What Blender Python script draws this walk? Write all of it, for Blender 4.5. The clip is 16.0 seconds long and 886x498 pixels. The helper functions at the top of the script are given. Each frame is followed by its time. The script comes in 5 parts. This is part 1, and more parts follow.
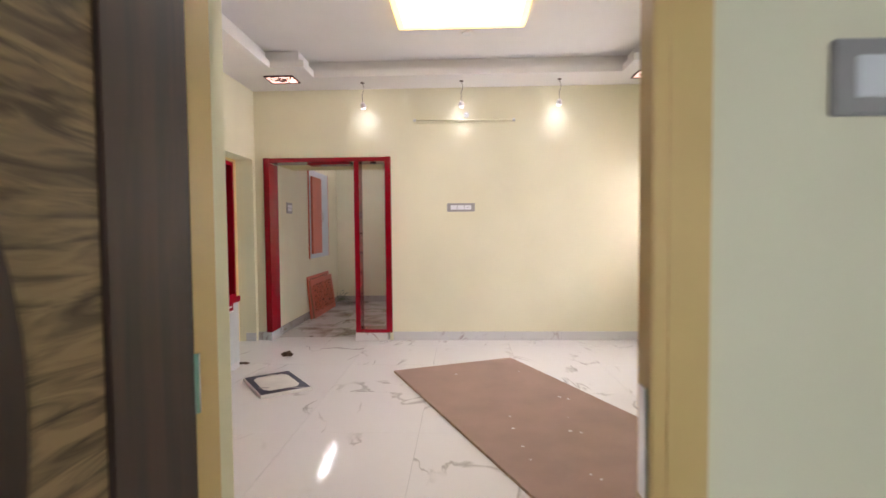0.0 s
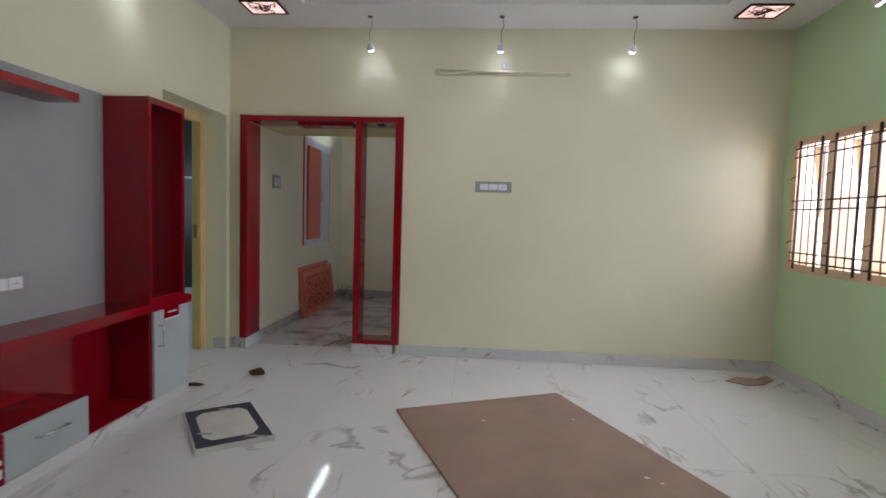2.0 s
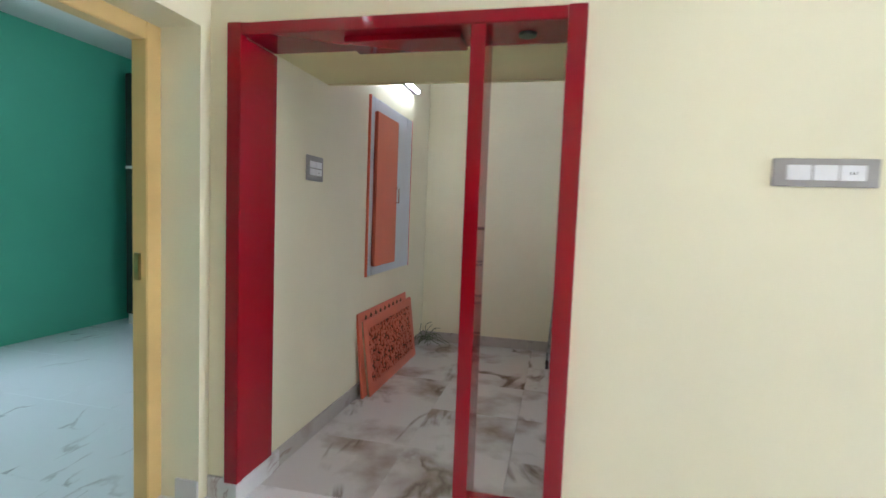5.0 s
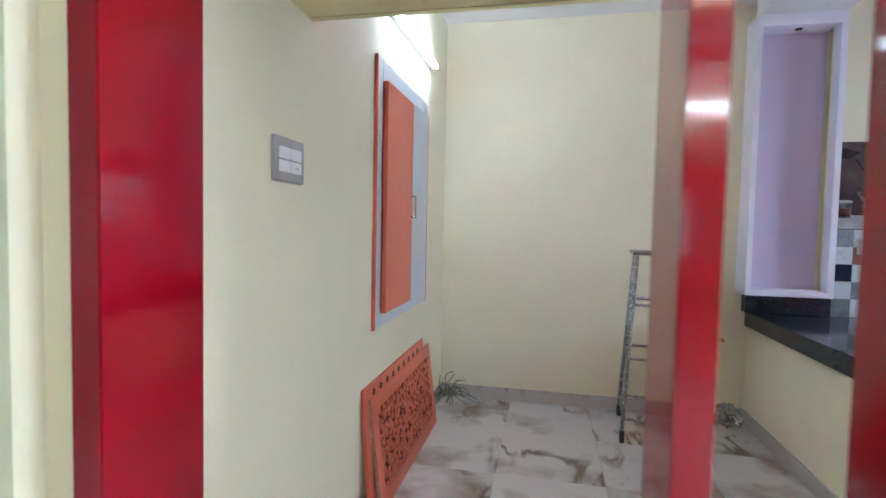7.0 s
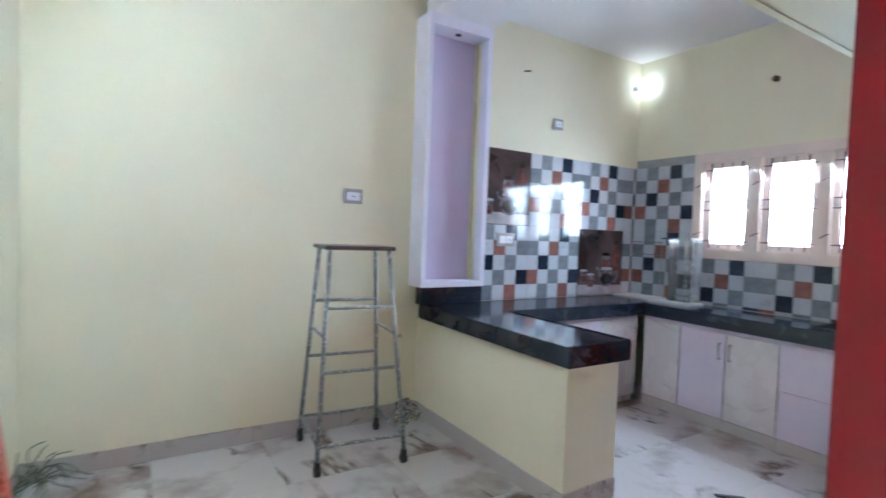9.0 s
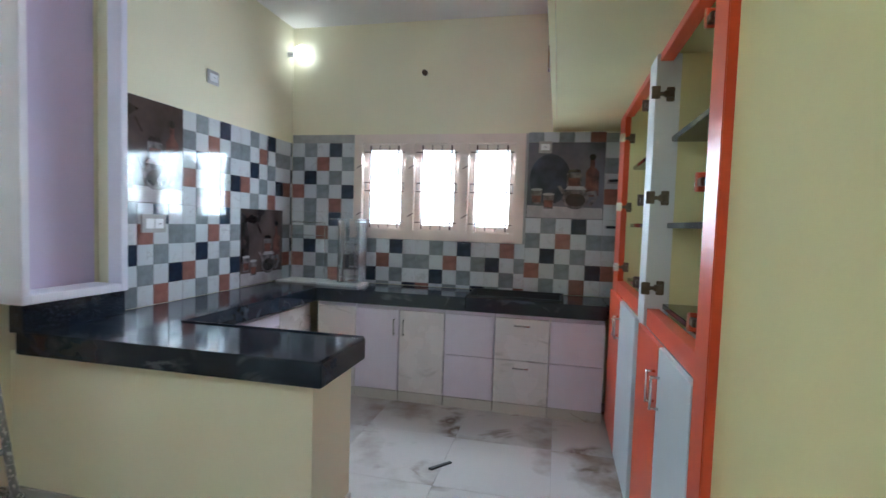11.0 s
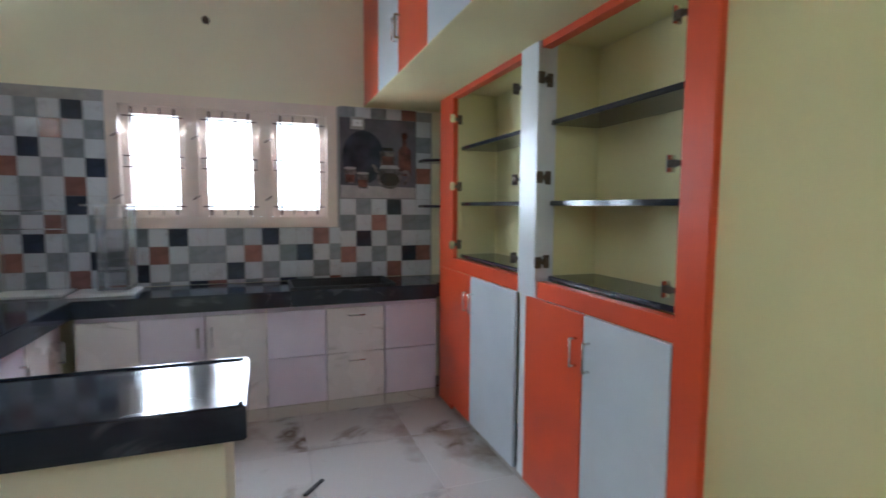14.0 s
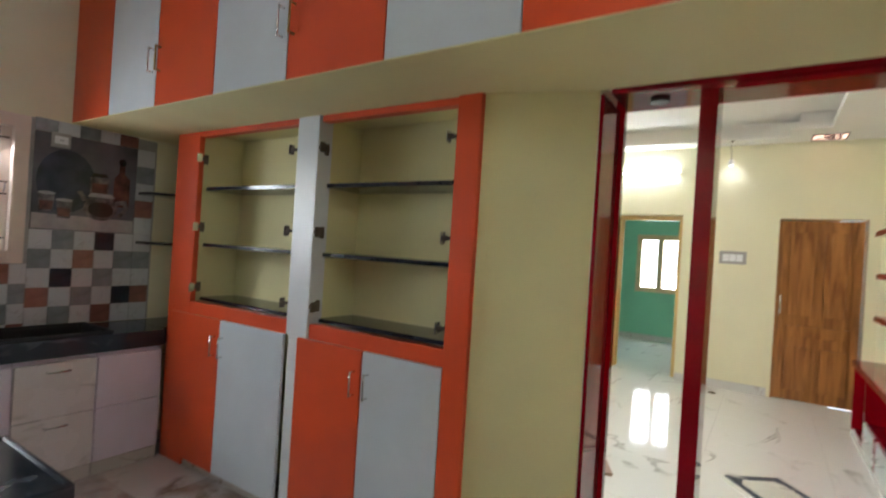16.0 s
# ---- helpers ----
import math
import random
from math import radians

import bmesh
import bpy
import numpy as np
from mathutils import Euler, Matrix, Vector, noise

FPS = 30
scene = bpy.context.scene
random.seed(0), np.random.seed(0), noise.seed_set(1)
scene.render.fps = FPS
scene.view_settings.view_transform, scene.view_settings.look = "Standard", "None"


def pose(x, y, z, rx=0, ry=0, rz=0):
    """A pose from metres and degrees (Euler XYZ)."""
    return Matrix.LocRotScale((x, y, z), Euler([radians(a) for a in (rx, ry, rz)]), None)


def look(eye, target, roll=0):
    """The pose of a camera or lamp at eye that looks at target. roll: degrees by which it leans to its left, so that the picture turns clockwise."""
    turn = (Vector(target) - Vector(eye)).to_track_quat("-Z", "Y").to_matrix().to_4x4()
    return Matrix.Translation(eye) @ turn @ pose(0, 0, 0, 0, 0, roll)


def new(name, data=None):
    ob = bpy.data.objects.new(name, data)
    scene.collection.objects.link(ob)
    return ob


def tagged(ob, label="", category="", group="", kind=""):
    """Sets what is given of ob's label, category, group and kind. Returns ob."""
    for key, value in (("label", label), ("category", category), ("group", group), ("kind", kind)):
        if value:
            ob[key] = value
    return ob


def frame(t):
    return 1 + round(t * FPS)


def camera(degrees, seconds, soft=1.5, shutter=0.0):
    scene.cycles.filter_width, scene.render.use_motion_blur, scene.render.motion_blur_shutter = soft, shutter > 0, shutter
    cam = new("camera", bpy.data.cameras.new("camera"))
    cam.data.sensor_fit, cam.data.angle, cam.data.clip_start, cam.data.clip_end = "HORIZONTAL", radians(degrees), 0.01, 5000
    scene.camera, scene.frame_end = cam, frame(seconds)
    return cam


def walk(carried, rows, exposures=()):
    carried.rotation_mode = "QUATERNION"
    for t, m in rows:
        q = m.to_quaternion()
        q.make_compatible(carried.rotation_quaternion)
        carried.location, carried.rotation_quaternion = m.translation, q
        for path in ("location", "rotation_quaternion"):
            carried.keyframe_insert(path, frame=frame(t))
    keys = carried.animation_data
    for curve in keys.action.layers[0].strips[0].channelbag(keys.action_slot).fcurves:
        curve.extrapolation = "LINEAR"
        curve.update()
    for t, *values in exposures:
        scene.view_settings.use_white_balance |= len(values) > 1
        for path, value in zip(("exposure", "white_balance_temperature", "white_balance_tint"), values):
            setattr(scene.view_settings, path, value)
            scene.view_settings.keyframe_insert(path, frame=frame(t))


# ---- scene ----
cam = camera(83.2, 16.0, 1.5, 0.5)
PATH = [
    (0, (0.187, 0.331, 1.303), (0.109, 2.327, 1.222), -0.5),
    (0.5, (0.157, 0.655, 1.277), (0.019, 2.649, 1.207), 1.0),
    (1, (0.138, 0.938, 1.275), (0.011, 2.932, 1.182), 0.9),
    (1.5, (0.11, 1.271, 1.298), (-0.009, 3.265, 1.206), 0.9),
    (2, (0.04, 1.657, 1.267), (-0.093, 3.648, 1.141), 1.7),
    (2.5, (0.029, 2.063, 1.261), (-0.044, 4.056, 1.111), 1.5),
    (3, (-0.032, 2.495, 1.307), (-0.122, 4.489, 1.18), 1.7),
    (3.5, (-0.142, 2.915, 1.337), (-0.307, 4.905, 1.23), 2.5),
    (4, (-0.277, 3.326, 1.341), (-0.722, 5.272, 1.217), 1.8),
    (6.3, (-1.087, 4.987, 1.379), (-1.525, 6.933, 1.232), 2.5),
    (6.5, (-1.093, 5.065, 1.371), (-1.537, 7.013, 1.272), 1.5),
    (7, (-1.254, 5.317, 1.392), (-1.66, 7.273, 1.299), 1.2),
    (7.5, (-1.432, 5.525, 1.418), (-1.497, 7.521, 1.322), 2.1),
    (8, (-1.507, 5.719, 1.419), (-1.435, 7.716, 1.329), 1.8),
    (8.5, (-1.573, 5.929, 1.38), (-1.069, 7.863, 1.306), 1.9),
    (9, (-1.594, 6.102, 1.345), (-0.542, 7.801, 1.279), 2.2),
    (9.5, (-1.557, 6.321, 1.346), (-0.304, 7.879, 1.286), 1.5),
    (10, (-1.546, 6.479, 1.342), (0.085, 7.633, 1.251), 2.3),
    (10.2, (-1.564, 6.571, 1.357), (0.181, 7.544, 1.262), 2.3),
    (12.5, (-1.444, 7.3, 1.383), (0.548, 7.432, 1.261), 1.3),
    (13, (-1.362, 7.401, 1.393), (0.634, 7.433, 1.279), 1.3),
    (13.5, (-1.305, 7.555, 1.376), (0.661, 7.209, 1.254), 0.7),
    (14, (-1.282, 7.683, 1.368), (0.593, 7.009, 1.199), 0.3),
    (14.5, (-1.329, 7.774, 1.37), (0.346, 6.692, 1.213), 1.4),
    (15, (-1.393, 7.927, 1.382), (0.021, 6.523, 1.216), 2.9),
    (15.5, (-1.279, 8.139, 1.401), (-0.028, 6.587, 1.241), 2.3),
    (16, (-1.242, 8.291, 1.45), (-0.151, 6.615, 1.454), 3.6),
]
EXPOSURES = [
    (0.0, -0.3, 6400, 27), (0.5, -0.5, 6200, 24), (1.0, -0.8, 5850, 21), (1.5, -0.93, 5700, 19), (2.5, -1.37, 5650, 16), (3.0, -1.17, 5700, 16), (3.5, -0.5, 5700, 16),
    (4.0, -0.28, 5700, 15), (6.3, 0.36, 5450, 13), (7.5, 0.8, 5100, 12), (8.5, 1.05, 5000, 5), (9.0, 0.95, 4950, 7), (9.5, 0.53, 5150, 4), (10.0, 0.58, 5250, -1),
    (12.5, 0.53, 5250, 8), (14.5, 0.22, 5600, 7), (16.0, 0.0, 6200, 9),
]
walk(cam, [(t, look(eye, target, roll)) for t, eye, target, roll in PATH], EXPOSURES)

# ---- world, daylight and lamps ----
world = bpy.data.worlds.new("world")
scene.world = world
world.use_nodes = True
wn = world.node_tree.nodes
sky = wn.new("ShaderNodeTexSky")
sky.sky_type, sky.sun_disc = "NISHITA", False
sky.sun_elevation, sky.sun_rotation = radians(50), radians(200)
world.node_tree.links.new(sky.outputs[0], wn["Background"].inputs[0])
wn["Background"].inputs[1].default_value = 0.1


def lamp(name, kind, energy, m, colour=(1, 1, 1), **opts):
    data = bpy.data.lights.new(name, kind)
    data.energy, data.color = energy, colour
    if kind == "AREA":
        data.shape, data.size, data.size_y = "RECTANGLE", opts["size"], opts["size_y"]
    if kind == "SPOT":
        data.spot_size, data.spot_blend, data.shadow_soft_size = radians(opts["cone"]), 1.0, 0.03
    if kind == "POINT":
        data.shadow_soft_size = opts["radius"]
    if kind == "SUN":
        data.angle = radians(opts["angle"])
    ob = new(name, data)
    ob.matrix_world = m
    return ob


DAY = (0.93, 0.97, 1.0)
lamp("sun", "SUN", 1.0, look((0, 0, 20), (-4, 8, 0)), (1, 0.96, 0.9), angle=12)
lamp("hall_window_daylight", "AREA", 122, look((2.86, 5.18, 1.52), (-2, 4.8, 0.8)), DAY, size=1.6, size_y=1.05)
lamp("kitchen_window_daylight", "AREA", 40, look((2.6, 7.9, 1.65), (0.2, 7.9, 0.25)), DAY, size=1.3, size_y=0.65)
lamp("bedroom_window_daylight", "AREA", 52, look((0.35, -1.85, 1.45), (0.2, 3, 1.0)), DAY, size=1.0, size_y=1.0)
# fill for the teal room, set at an added window out of view
lamp("west_room_window_fill", "AREA", 38, look((-5.5, 6.6, 1.5), (-2, 6.6, 1.2)), DAY, size=1.2, size_y=1.1)

# ---- materials ----


def material(name, colour, rough=0.5, metal=0.0, vary=0.06, scale=3.0, bump=0.0, bump_scale=60.0, second=None, amount=0.0, coat=0.0, island=0.0, emit=0.0):
    """A surface with two scales of variation: wide mottling and fine grain that moves colour, gloss and relief."""
    mat = bpy.data.materials.new(name)
    mat.use_nodes = True
    nt = mat.node_tree
    nodes, link = nt.nodes, nt.links.new
    b = nodes["Principled BSDF"]
    b.inputs["Metallic"].default_value = metal
    b.inputs["Coat Weight"].default_value = coat
    tc = nodes.new("ShaderNodeTexCoord")
    wide = nodes.new("ShaderNodeTexNoise")
    wide.inputs["Scale"].default_value, wide.inputs["Detail"].default_value = scale, 4
    fine = nodes.new("ShaderNodeTexNoise")
    fine.inputs["Scale"].default_value, fine.inputs["Detail"].default_value = bump_scale, 3
    link(tc.outputs["Object"], wide.inputs["Vector"])
    link(tc.outputs["Object"], fine.inputs["Vector"])
    ramp = nodes.new("ShaderNodeValToRGB")
    dark = [max(0, c * (1 - vary * 2)) for c in colour]
    lite = [min(1, c * (1 + vary)) for c in colour]
    ramp.color_ramp.elements[0].position, ramp.color_ramp.elements[1].position = 0.3, 0.7
    ramp.color_ramp.elements[0].color, ramp.color_ramp.elements[1].color = (*dark, 1), (*lite, 1)
    link(wide.outputs["Fac"], ramp.inputs["Fac"])
    out = ramp.outputs["Color"]
    if second:
        mask = nodes.new("ShaderNodeValToRGB")
        mask.color_ramp.elements[0].position, mask.color_ramp.elements[1].position = 0.62 - amount, 0.66 - amount * 0.8
        link(fine.outputs["Fac"], mask.inputs["Fac"])
        mix = nodes.new("ShaderNodeMix")
        mix.data_type = "RGBA"
        link(mask.outputs["Color"], mix.inputs["Factor"])
        link(out, mix.inputs["A"])
        mix.inputs["B"].default_value = (*second, 1)
        out = mix.outputs["Result"]
    if island:
        info = nodes.new("ShaderNodeObjectInfo")
        hsv = nodes.new("ShaderNodeHueSaturation")
        rng = nodes.new("ShaderNodeMapRange")
        rng.inputs["To Min"].default_value, rng.inputs["To Max"].default_value = 1 - island, 1 + island
        link(info.outputs["Random"], rng.inputs["Value"])
        link(rng.outputs["Result"], hsv.inputs["Value"])
        link(out, hsv.inputs["Color"])
        out = hsv.outputs["Color"]
    link(out, b.inputs["Base Color"])
    rr = nodes.new("ShaderNodeMapRange")
    rr.inputs["To Min"].default_value, rr.inputs["To Max"].default_value = max(0.02, rough * 0.8), min(1, rough * 1.25)
    link(wide.outputs["Fac"], rr.inputs["Value"])
    link(rr.outputs["Result"], b.inputs["Roughness"])
    if bump:
        bp = nodes.new("ShaderNodeBump")
        bp.inputs["Strength"].default_value, bp.inputs["Distance"].default_value = bump, 0.004
        link(fine.outputs["Fac"], bp.inputs["Height"])
        link(bp.outputs["Normal"], b.inputs["Normal"])
    if emit:
        b.inputs["Emission Color"].default_value = (*colour, 1)
        b.inputs["Emission Strength"].default_value = emit
    return mat


def marble(name, base, vein, patch, rough, vein_scale=1.6, width=0.035, patch_amount=0.0, by_piece=True):
    """Polished stone-look tile: thin meandering veins, clouding, and stains; each piece takes its own cut of the pattern."""
    mat = bpy.data.materials.new(name)
    mat.use_nodes = True
    nt = mat.node_tree
    nodes, link = nt.nodes, nt.links.new
    b = nodes["Principled BSDF"]
    tc = nodes.new("ShaderNodeTexCoord")
    vec = tc.outputs["Object"]
    if by_piece:
        info = nodes.new("ShaderNodeObjectInfo")
        mul = nodes.new("ShaderNodeVectorMath")
        mul.operation = "MULTIPLY_ADD"
        link(info.outputs["Random"], mul.inputs[0])
        mul.inputs[1].default_value = (17, 29, 7)
        link(vec, mul.inputs[2])
        vec = mul.outputs[0]
    turn = nodes.new("ShaderNodeMapping")
    turn.inputs["Rotation"].default_value = (0, 0, radians(28))
    turn.inputs["Scale"].default_value = (1.0, 0.42, 1.0)
    link(vec, turn.inputs["Vector"])
    veins = nodes.new("ShaderNodeTexNoise")
    veins.inputs["Scale"].default_value, veins.inputs["Detail"].default_value = vein_scale, 6
    veins.inputs["Distortion"].default_value = 0.9
    link(turn.outputs["Vector"], veins.inputs["Vector"])
    band = nodes.new("ShaderNodeMath")
    band.operation = "SUBTRACT"
    link(veins.outputs["Fac"], band.inputs[0])
    band.inputs[1].default_value = 0.5
    size = nodes.new("ShaderNodeMath")
    size.operation = "ABSOLUTE"
    link(band.outputs[0], size.inputs[0])
    line = nodes.new("ShaderNodeMapRange")
    line.inputs["From Min"].default_value, line.inputs["From Max"].default_value = 0.0, width
    line.inputs["To Min"].default_value, line.inputs["To Max"].default_value = 1.0, 0.0
    link(size.outputs[0], line.inputs["Value"])
    gate = nodes.new("ShaderNodeTexNoise")
    gate.inputs["Scale"].default_value = vein_scale * 1.3
    link(vec, gate.inputs["Vector"])
    open_ = nodes.new("ShaderNodeMapRange")
    open_.inputs["From Min"].default_value, open_.inputs["From Max"].default_value = 0.48, 0.62
    link(gate.outputs["Fac"], open_.inputs["Value"])
    fac = nodes.new("ShaderNodeMath")
    fac.operation = "MULTIPLY"
    link(line.outputs["Result"], fac.inputs[0])
    link(open_.outputs["Result"], fac.inputs[1])
    cloud = nodes.new("ShaderNodeTexNoise")
    cloud.inputs["Scale"].default_value, cloud.inputs["Detail"].default_value = 2.2, 8
    link(vec, cloud.inputs["Vector"])
    mild = nodes.new("ShaderNodeMapRange")
    mild.inputs["From Min"].default_value, mild.inputs["From Max"].default_value = 0.68 - patch_amount, 0.88 - patch_amount
    link(cloud.outputs["Fac"], mild.inputs["Value"])
    m1 = nodes.new("ShaderNodeMix")
    m1.data_type = "RGBA"
    link(mild.outputs["Result"], m1.inputs["Factor"])
    m1.inputs["A"].default_value, m1.inputs["B"].default_value = (*base, 1), (*patch, 1)
    m2 = nodes.new("ShaderNodeMix")
    m2.data_type = "RGBA"
    link(fac.outputs[0], m2.inputs["Factor"])
    link(m1.outputs["Result"], m2.inputs["A"])
    m2.inputs["B"].default_value = (*vein, 1)
    link(m2.outputs["Result"], b.inputs["Base Color"])
    dust = nodes.new("ShaderNodeTexNoise")
    dust.inputs["Scale"].default_value, dust.inputs["Detail"].default_value = 5, 5
    link(tc.outputs["Object"], dust.inputs["Vector"])
    rr = nodes.new("ShaderNodeMapRange")
    rr.inputs["To Min"].default_value, rr.inputs["To Max"].default_value = rough * 0.5, rough * 1.6
    link(dust.outputs["Fac"], rr.inputs["Value"])
    link(rr.outputs["Result"], b.inputs["Roughness"])
    return mat


def timber(name, light, dark, rough, axis="Z", scale=14.0, stretch=12.0):
    """Wood: long grain along one axis, with broad colour bands and fine pores."""
    mat = bpy.data.materials.new(name)
    mat.use_nodes = True
    nt = mat.node_tree
    nodes, link = nt.nodes, nt.links.new
    b = nodes["Principled BSDF"]
    tc = nodes.new("ShaderNodeTexCoord")
    mp = nodes.new("ShaderNodeMapping")
    s = [scale, scale, scale]
    s["XYZ".index(axis)] = scale / stretch
    mp.inputs["Scale"].default_value = s
    link(tc.outputs["Object"], mp.inputs["Vector"])
    n = nodes.new("ShaderNodeTexNoise")
    n.inputs["Scale"].default_value, n.inputs["Detail"].default_value, n.inputs["Distortion"].default_value = 1.0, 7, 1.2
    link(mp.outputs["Vector"], n.inputs["Vector"])
    ramp = nodes.new("ShaderNodeValToRGB")
    ramp.color_ramp.elements[0].position, ramp.color_ramp.elements[1].position = 0.34, 0.64
    ramp.color_ramp.elements[0].color, ramp.color_ramp.elements[1].color = (*dark, 1), (*light, 1)
    link(n.outputs["Fac"], ramp.inputs["Fac"])
    link(ramp.outputs["Color"], b.inputs["Base Color"])
    bp = nodes.new("ShaderNodeBump")
    bp.inputs["Strength"].default_value, bp.inputs["Distance"].default_value = 0.25, 0.002
    link(n.outputs["Fac"], bp.inputs["Height"])
    link(bp.outputs["Normal"], b.inputs["Normal"])
    b.inputs["Roughness"].default_value = rough
    return mat


def glow(name, colour, strength):
    mat = bpy.data.materials.new(name)
    mat.use_nodes = True
    b = mat.node_tree.nodes["Principled BSDF"]
    b.inputs["Base Color"].default_value = (*colour, 1)
    b.inputs["Emission Color"].default_value = (*colour, 1)
    b.inputs["Emission Strength"].default_value = strength
    return mat


def clear(name, tint, rough=0.02):
    mat = bpy.data.materials.new(name)
    mat.use_nodes = True
    b = mat.node_tree.nodes["Principled BSDF"]
    b.inputs["Base Color"].default_value = (*tint, 1)
    b.inputs["Roughness"].default_value = rough
    b.inputs["Transmission Weight"].default_value = 1.0
    b.inputs["IOR"].default_value = 1.45
    return mat


CREAM = material("cream wall paint", (0.81, 0.765, 0.565), 0.75, vary=0.03, scale=1.2, bump=0.12, bump_scale=90)
GREEN = material("pale green wall paint", (0.56, 0.725, 0.43), 0.55, vary=0.03, scale=1.2, bump=0.12, bump_scale=90)
TEAL = material("teal wall paint", (0.10, 0.46, 0.33), 0.55, vary=0.04, scale=1.2, bump=0.12, bump_scale=90)
# the cream paint again, the kitchen side's yellow light cast put into its colour
CREAM_CAST = material("cream wall paint with yellow cast", (0.80, 0.745, 0.41), 0.7, vary=0.04, scale=1.4, bump=0.12, bump_scale=90)
MINT = material("mint wall paint", (0.30, 0.68, 0.50), 0.55, vary=0.04, scale=1.2, bump=0.12, bump_scale=90)
WHITE_LAM = material("white laminate", (0.74, 0.765, 0.79), 0.3, vary=0.03, scale=3, bump=0.03, bump_scale=120)
WHITE_PAINT = material("white ceiling paint", (0.80, 0.78, 0.76), 0.7, vary=0.02, scale=1.5, bump=0.1, bump_scale=80)
LAVENDER = material("lavender paint", (0.66, 0.58, 0.76), 0.5, vary=0.03, scale=2, bump=0.08)
LILAC_WHITE = material("lilac white paint", (0.80, 0.78, 0.86), 0.5, vary=0.03, scale=4, bump=0.1)
OCHRE = material("ochre painted timber", (0.72, 0.50, 0.20), 0.4, vary=0.05, scale=4, bump=0.08, bump_scale=40)
PEACH = material("peach painted timber", (0.78, 0.58, 0.36), 0.45, vary=0.05, scale=5, bump=0.08, bump_scale=40)
PINKISH = material("cream pink painted timber", (0.80, 0.68, 0.60), 0.45, vary=0.05, scale=5, bump=0.08, bump_scale=40)
RED = material("crimson glossy laminate", (0.25, 0.002, 0.010), 0.07, vary=0.015, scale=2.0, bump=0.02, bump_scale=25)
ORANGE = material("orange laminate", (0.66, 0.078, 0.02), 0.33, vary=0.05, scale=3, bump=0.03, bump_scale=120)
CORAL = material("coral laminate", (0.68, 0.15, 0.085), 0.35, vary=0.05, scale=3, bump=0.03, bump_scale=120)
PALE_GREY = material("pale blue grey laminate", (0.60, 0.645, 0.69), 0.3, vary=0.04, scale=3, bump=0.03, bump_scale=120)
GREY_PANEL = material("satin grey laminate panel", (0.355, 0.365, 0.365), 0.32, vary=0.04, scale=2, bump=0.03, bump_scale=120)
DRAWER_GREY = material("pale grey drawer laminate", (0.46, 0.49, 0.49), 0.3, vary=0.04, scale=3, bump=0.03, bump_scale=120)
LAV_LAM = material("lavender laminate", (0.66, 0.59, 0.68), 0.3, vary=0.04, scale=3, bump=0.02)
DARK_GREEN = material("dark green black laminate", (0.012, 0.022, 0.020), 0.35, vary=0.1, scale=3)
WOOD = timber("teak door timber", (0.42, 0.17, 0.045), (0.20, 0.07, 0.016), 0.35)
VENEER = timber("striped brown veneer", (0.36, 0.23, 0.11), (0.085, 0.045, 0.02), 0.5, axis="Y", scale=44, stretch=7)
WENGE = timber("dark wenge veneer", (0.050, 0.021, 0.012), (0.022, 0.010, 0.007), 0.5, scale=30, stretch=14)
FLOOR_TILE = marble("white vitrified floor tile", (0.74, 0.72, 0.71), (0.42, 0.40, 0.38), (0.62, 0.58, 0.56), 0.07, 1.5, 0.016, 0.0)
KITCHEN_TILE = marble("brown veined floor tile", (0.56, 0.53, 0.51), (0.16, 0.115, 0.085), (0.25, 0.185, 0.14), 0.14, 1.9, 0.036, 0.165)
BLUE_TILE = marble("cool white floor tile", (0.62, 0.68, 0.72), (0.34, 0.36, 0.38), (0.55, 0.6, 0.62), 0.08, 1.5, 0.014, 0.0)
SKIRT = marble("grey skirting tile", (0.66, 0.645, 0.635), (0.40, 0.31, 0.30), (0.45, 0.44, 0.42), 0.15, 3.0, 0.02, 0.0)
SKIRT_K = marble("beige skirting tile", (0.50, 0.46, 0.42), (0.26, 0.2, 0.15), (0.36, 0.3, 0.24), 0.2, 3.0, 0.02, 0.05)
GRANITE = material("black granite", (0.014, 0.018, 0.027), 0.10, vary=0.3, scale=6, bump_scale=160, second=(0.06, 0.065, 0.08), amount=0.03)
WORKTOP = marble("dusty black granite", (0.012, 0.017, 0.028), (0.07, 0.078, 0.095), (0.042, 0.05, 0.068), 0.11, 5.0, 0.05, 0.17)
HINGE = material("dark bronze hinge metal", (0.16, 0.125, 0.10), 0.35, 0.7, vary=0.2, scale=30, bump=0.1)
CREAM_MARBLE = marble("cream marble laminate", (0.66, 0.61, 0.60), (0.46, 0.42, 0.40), (0.58, 0.54, 0.52), 0.25, 3.0, 0.03, 0.1)
GROUT = material("grey grout", (0.35, 0.34, 0.33), 0.9, vary=0.08, scale=20)
T_WHITE = marble("white marble glazed tile", (0.58, 0.60, 0.63), (0.45, 0.45, 0.48), (0.55, 0.55, 0.58), 0.06, 9, 0.03, 0.06)
T_GREY = material("grey glazed tile", (0.235, 0.255, 0.272), 0.07, vary=0.12, scale=18, island=0.15)
T_NAVY = material("navy glazed tile", (0.022, 0.030, 0.055), 0.07, vary=0.2, scale=18, island=0.2)
T_RUST = material("terracotta glazed tile", (0.27, 0.128, 0.102), 0.07, vary=0.12, scale=18, island=0.15)
PIC_BROWN = material("brown printed tile", (0.085, 0.058, 0.054), 0.07, vary=0.35, scale=4)
PIC_GREY = material("lilac grey printed tile", (0.14, 0.135, 0.16), 0.07, vary=0.25, scale=4)
PIC_NAVY = material("blue black printed tile", (0.040, 0.046, 0.072), 0.07, vary=0.4, scale=7)
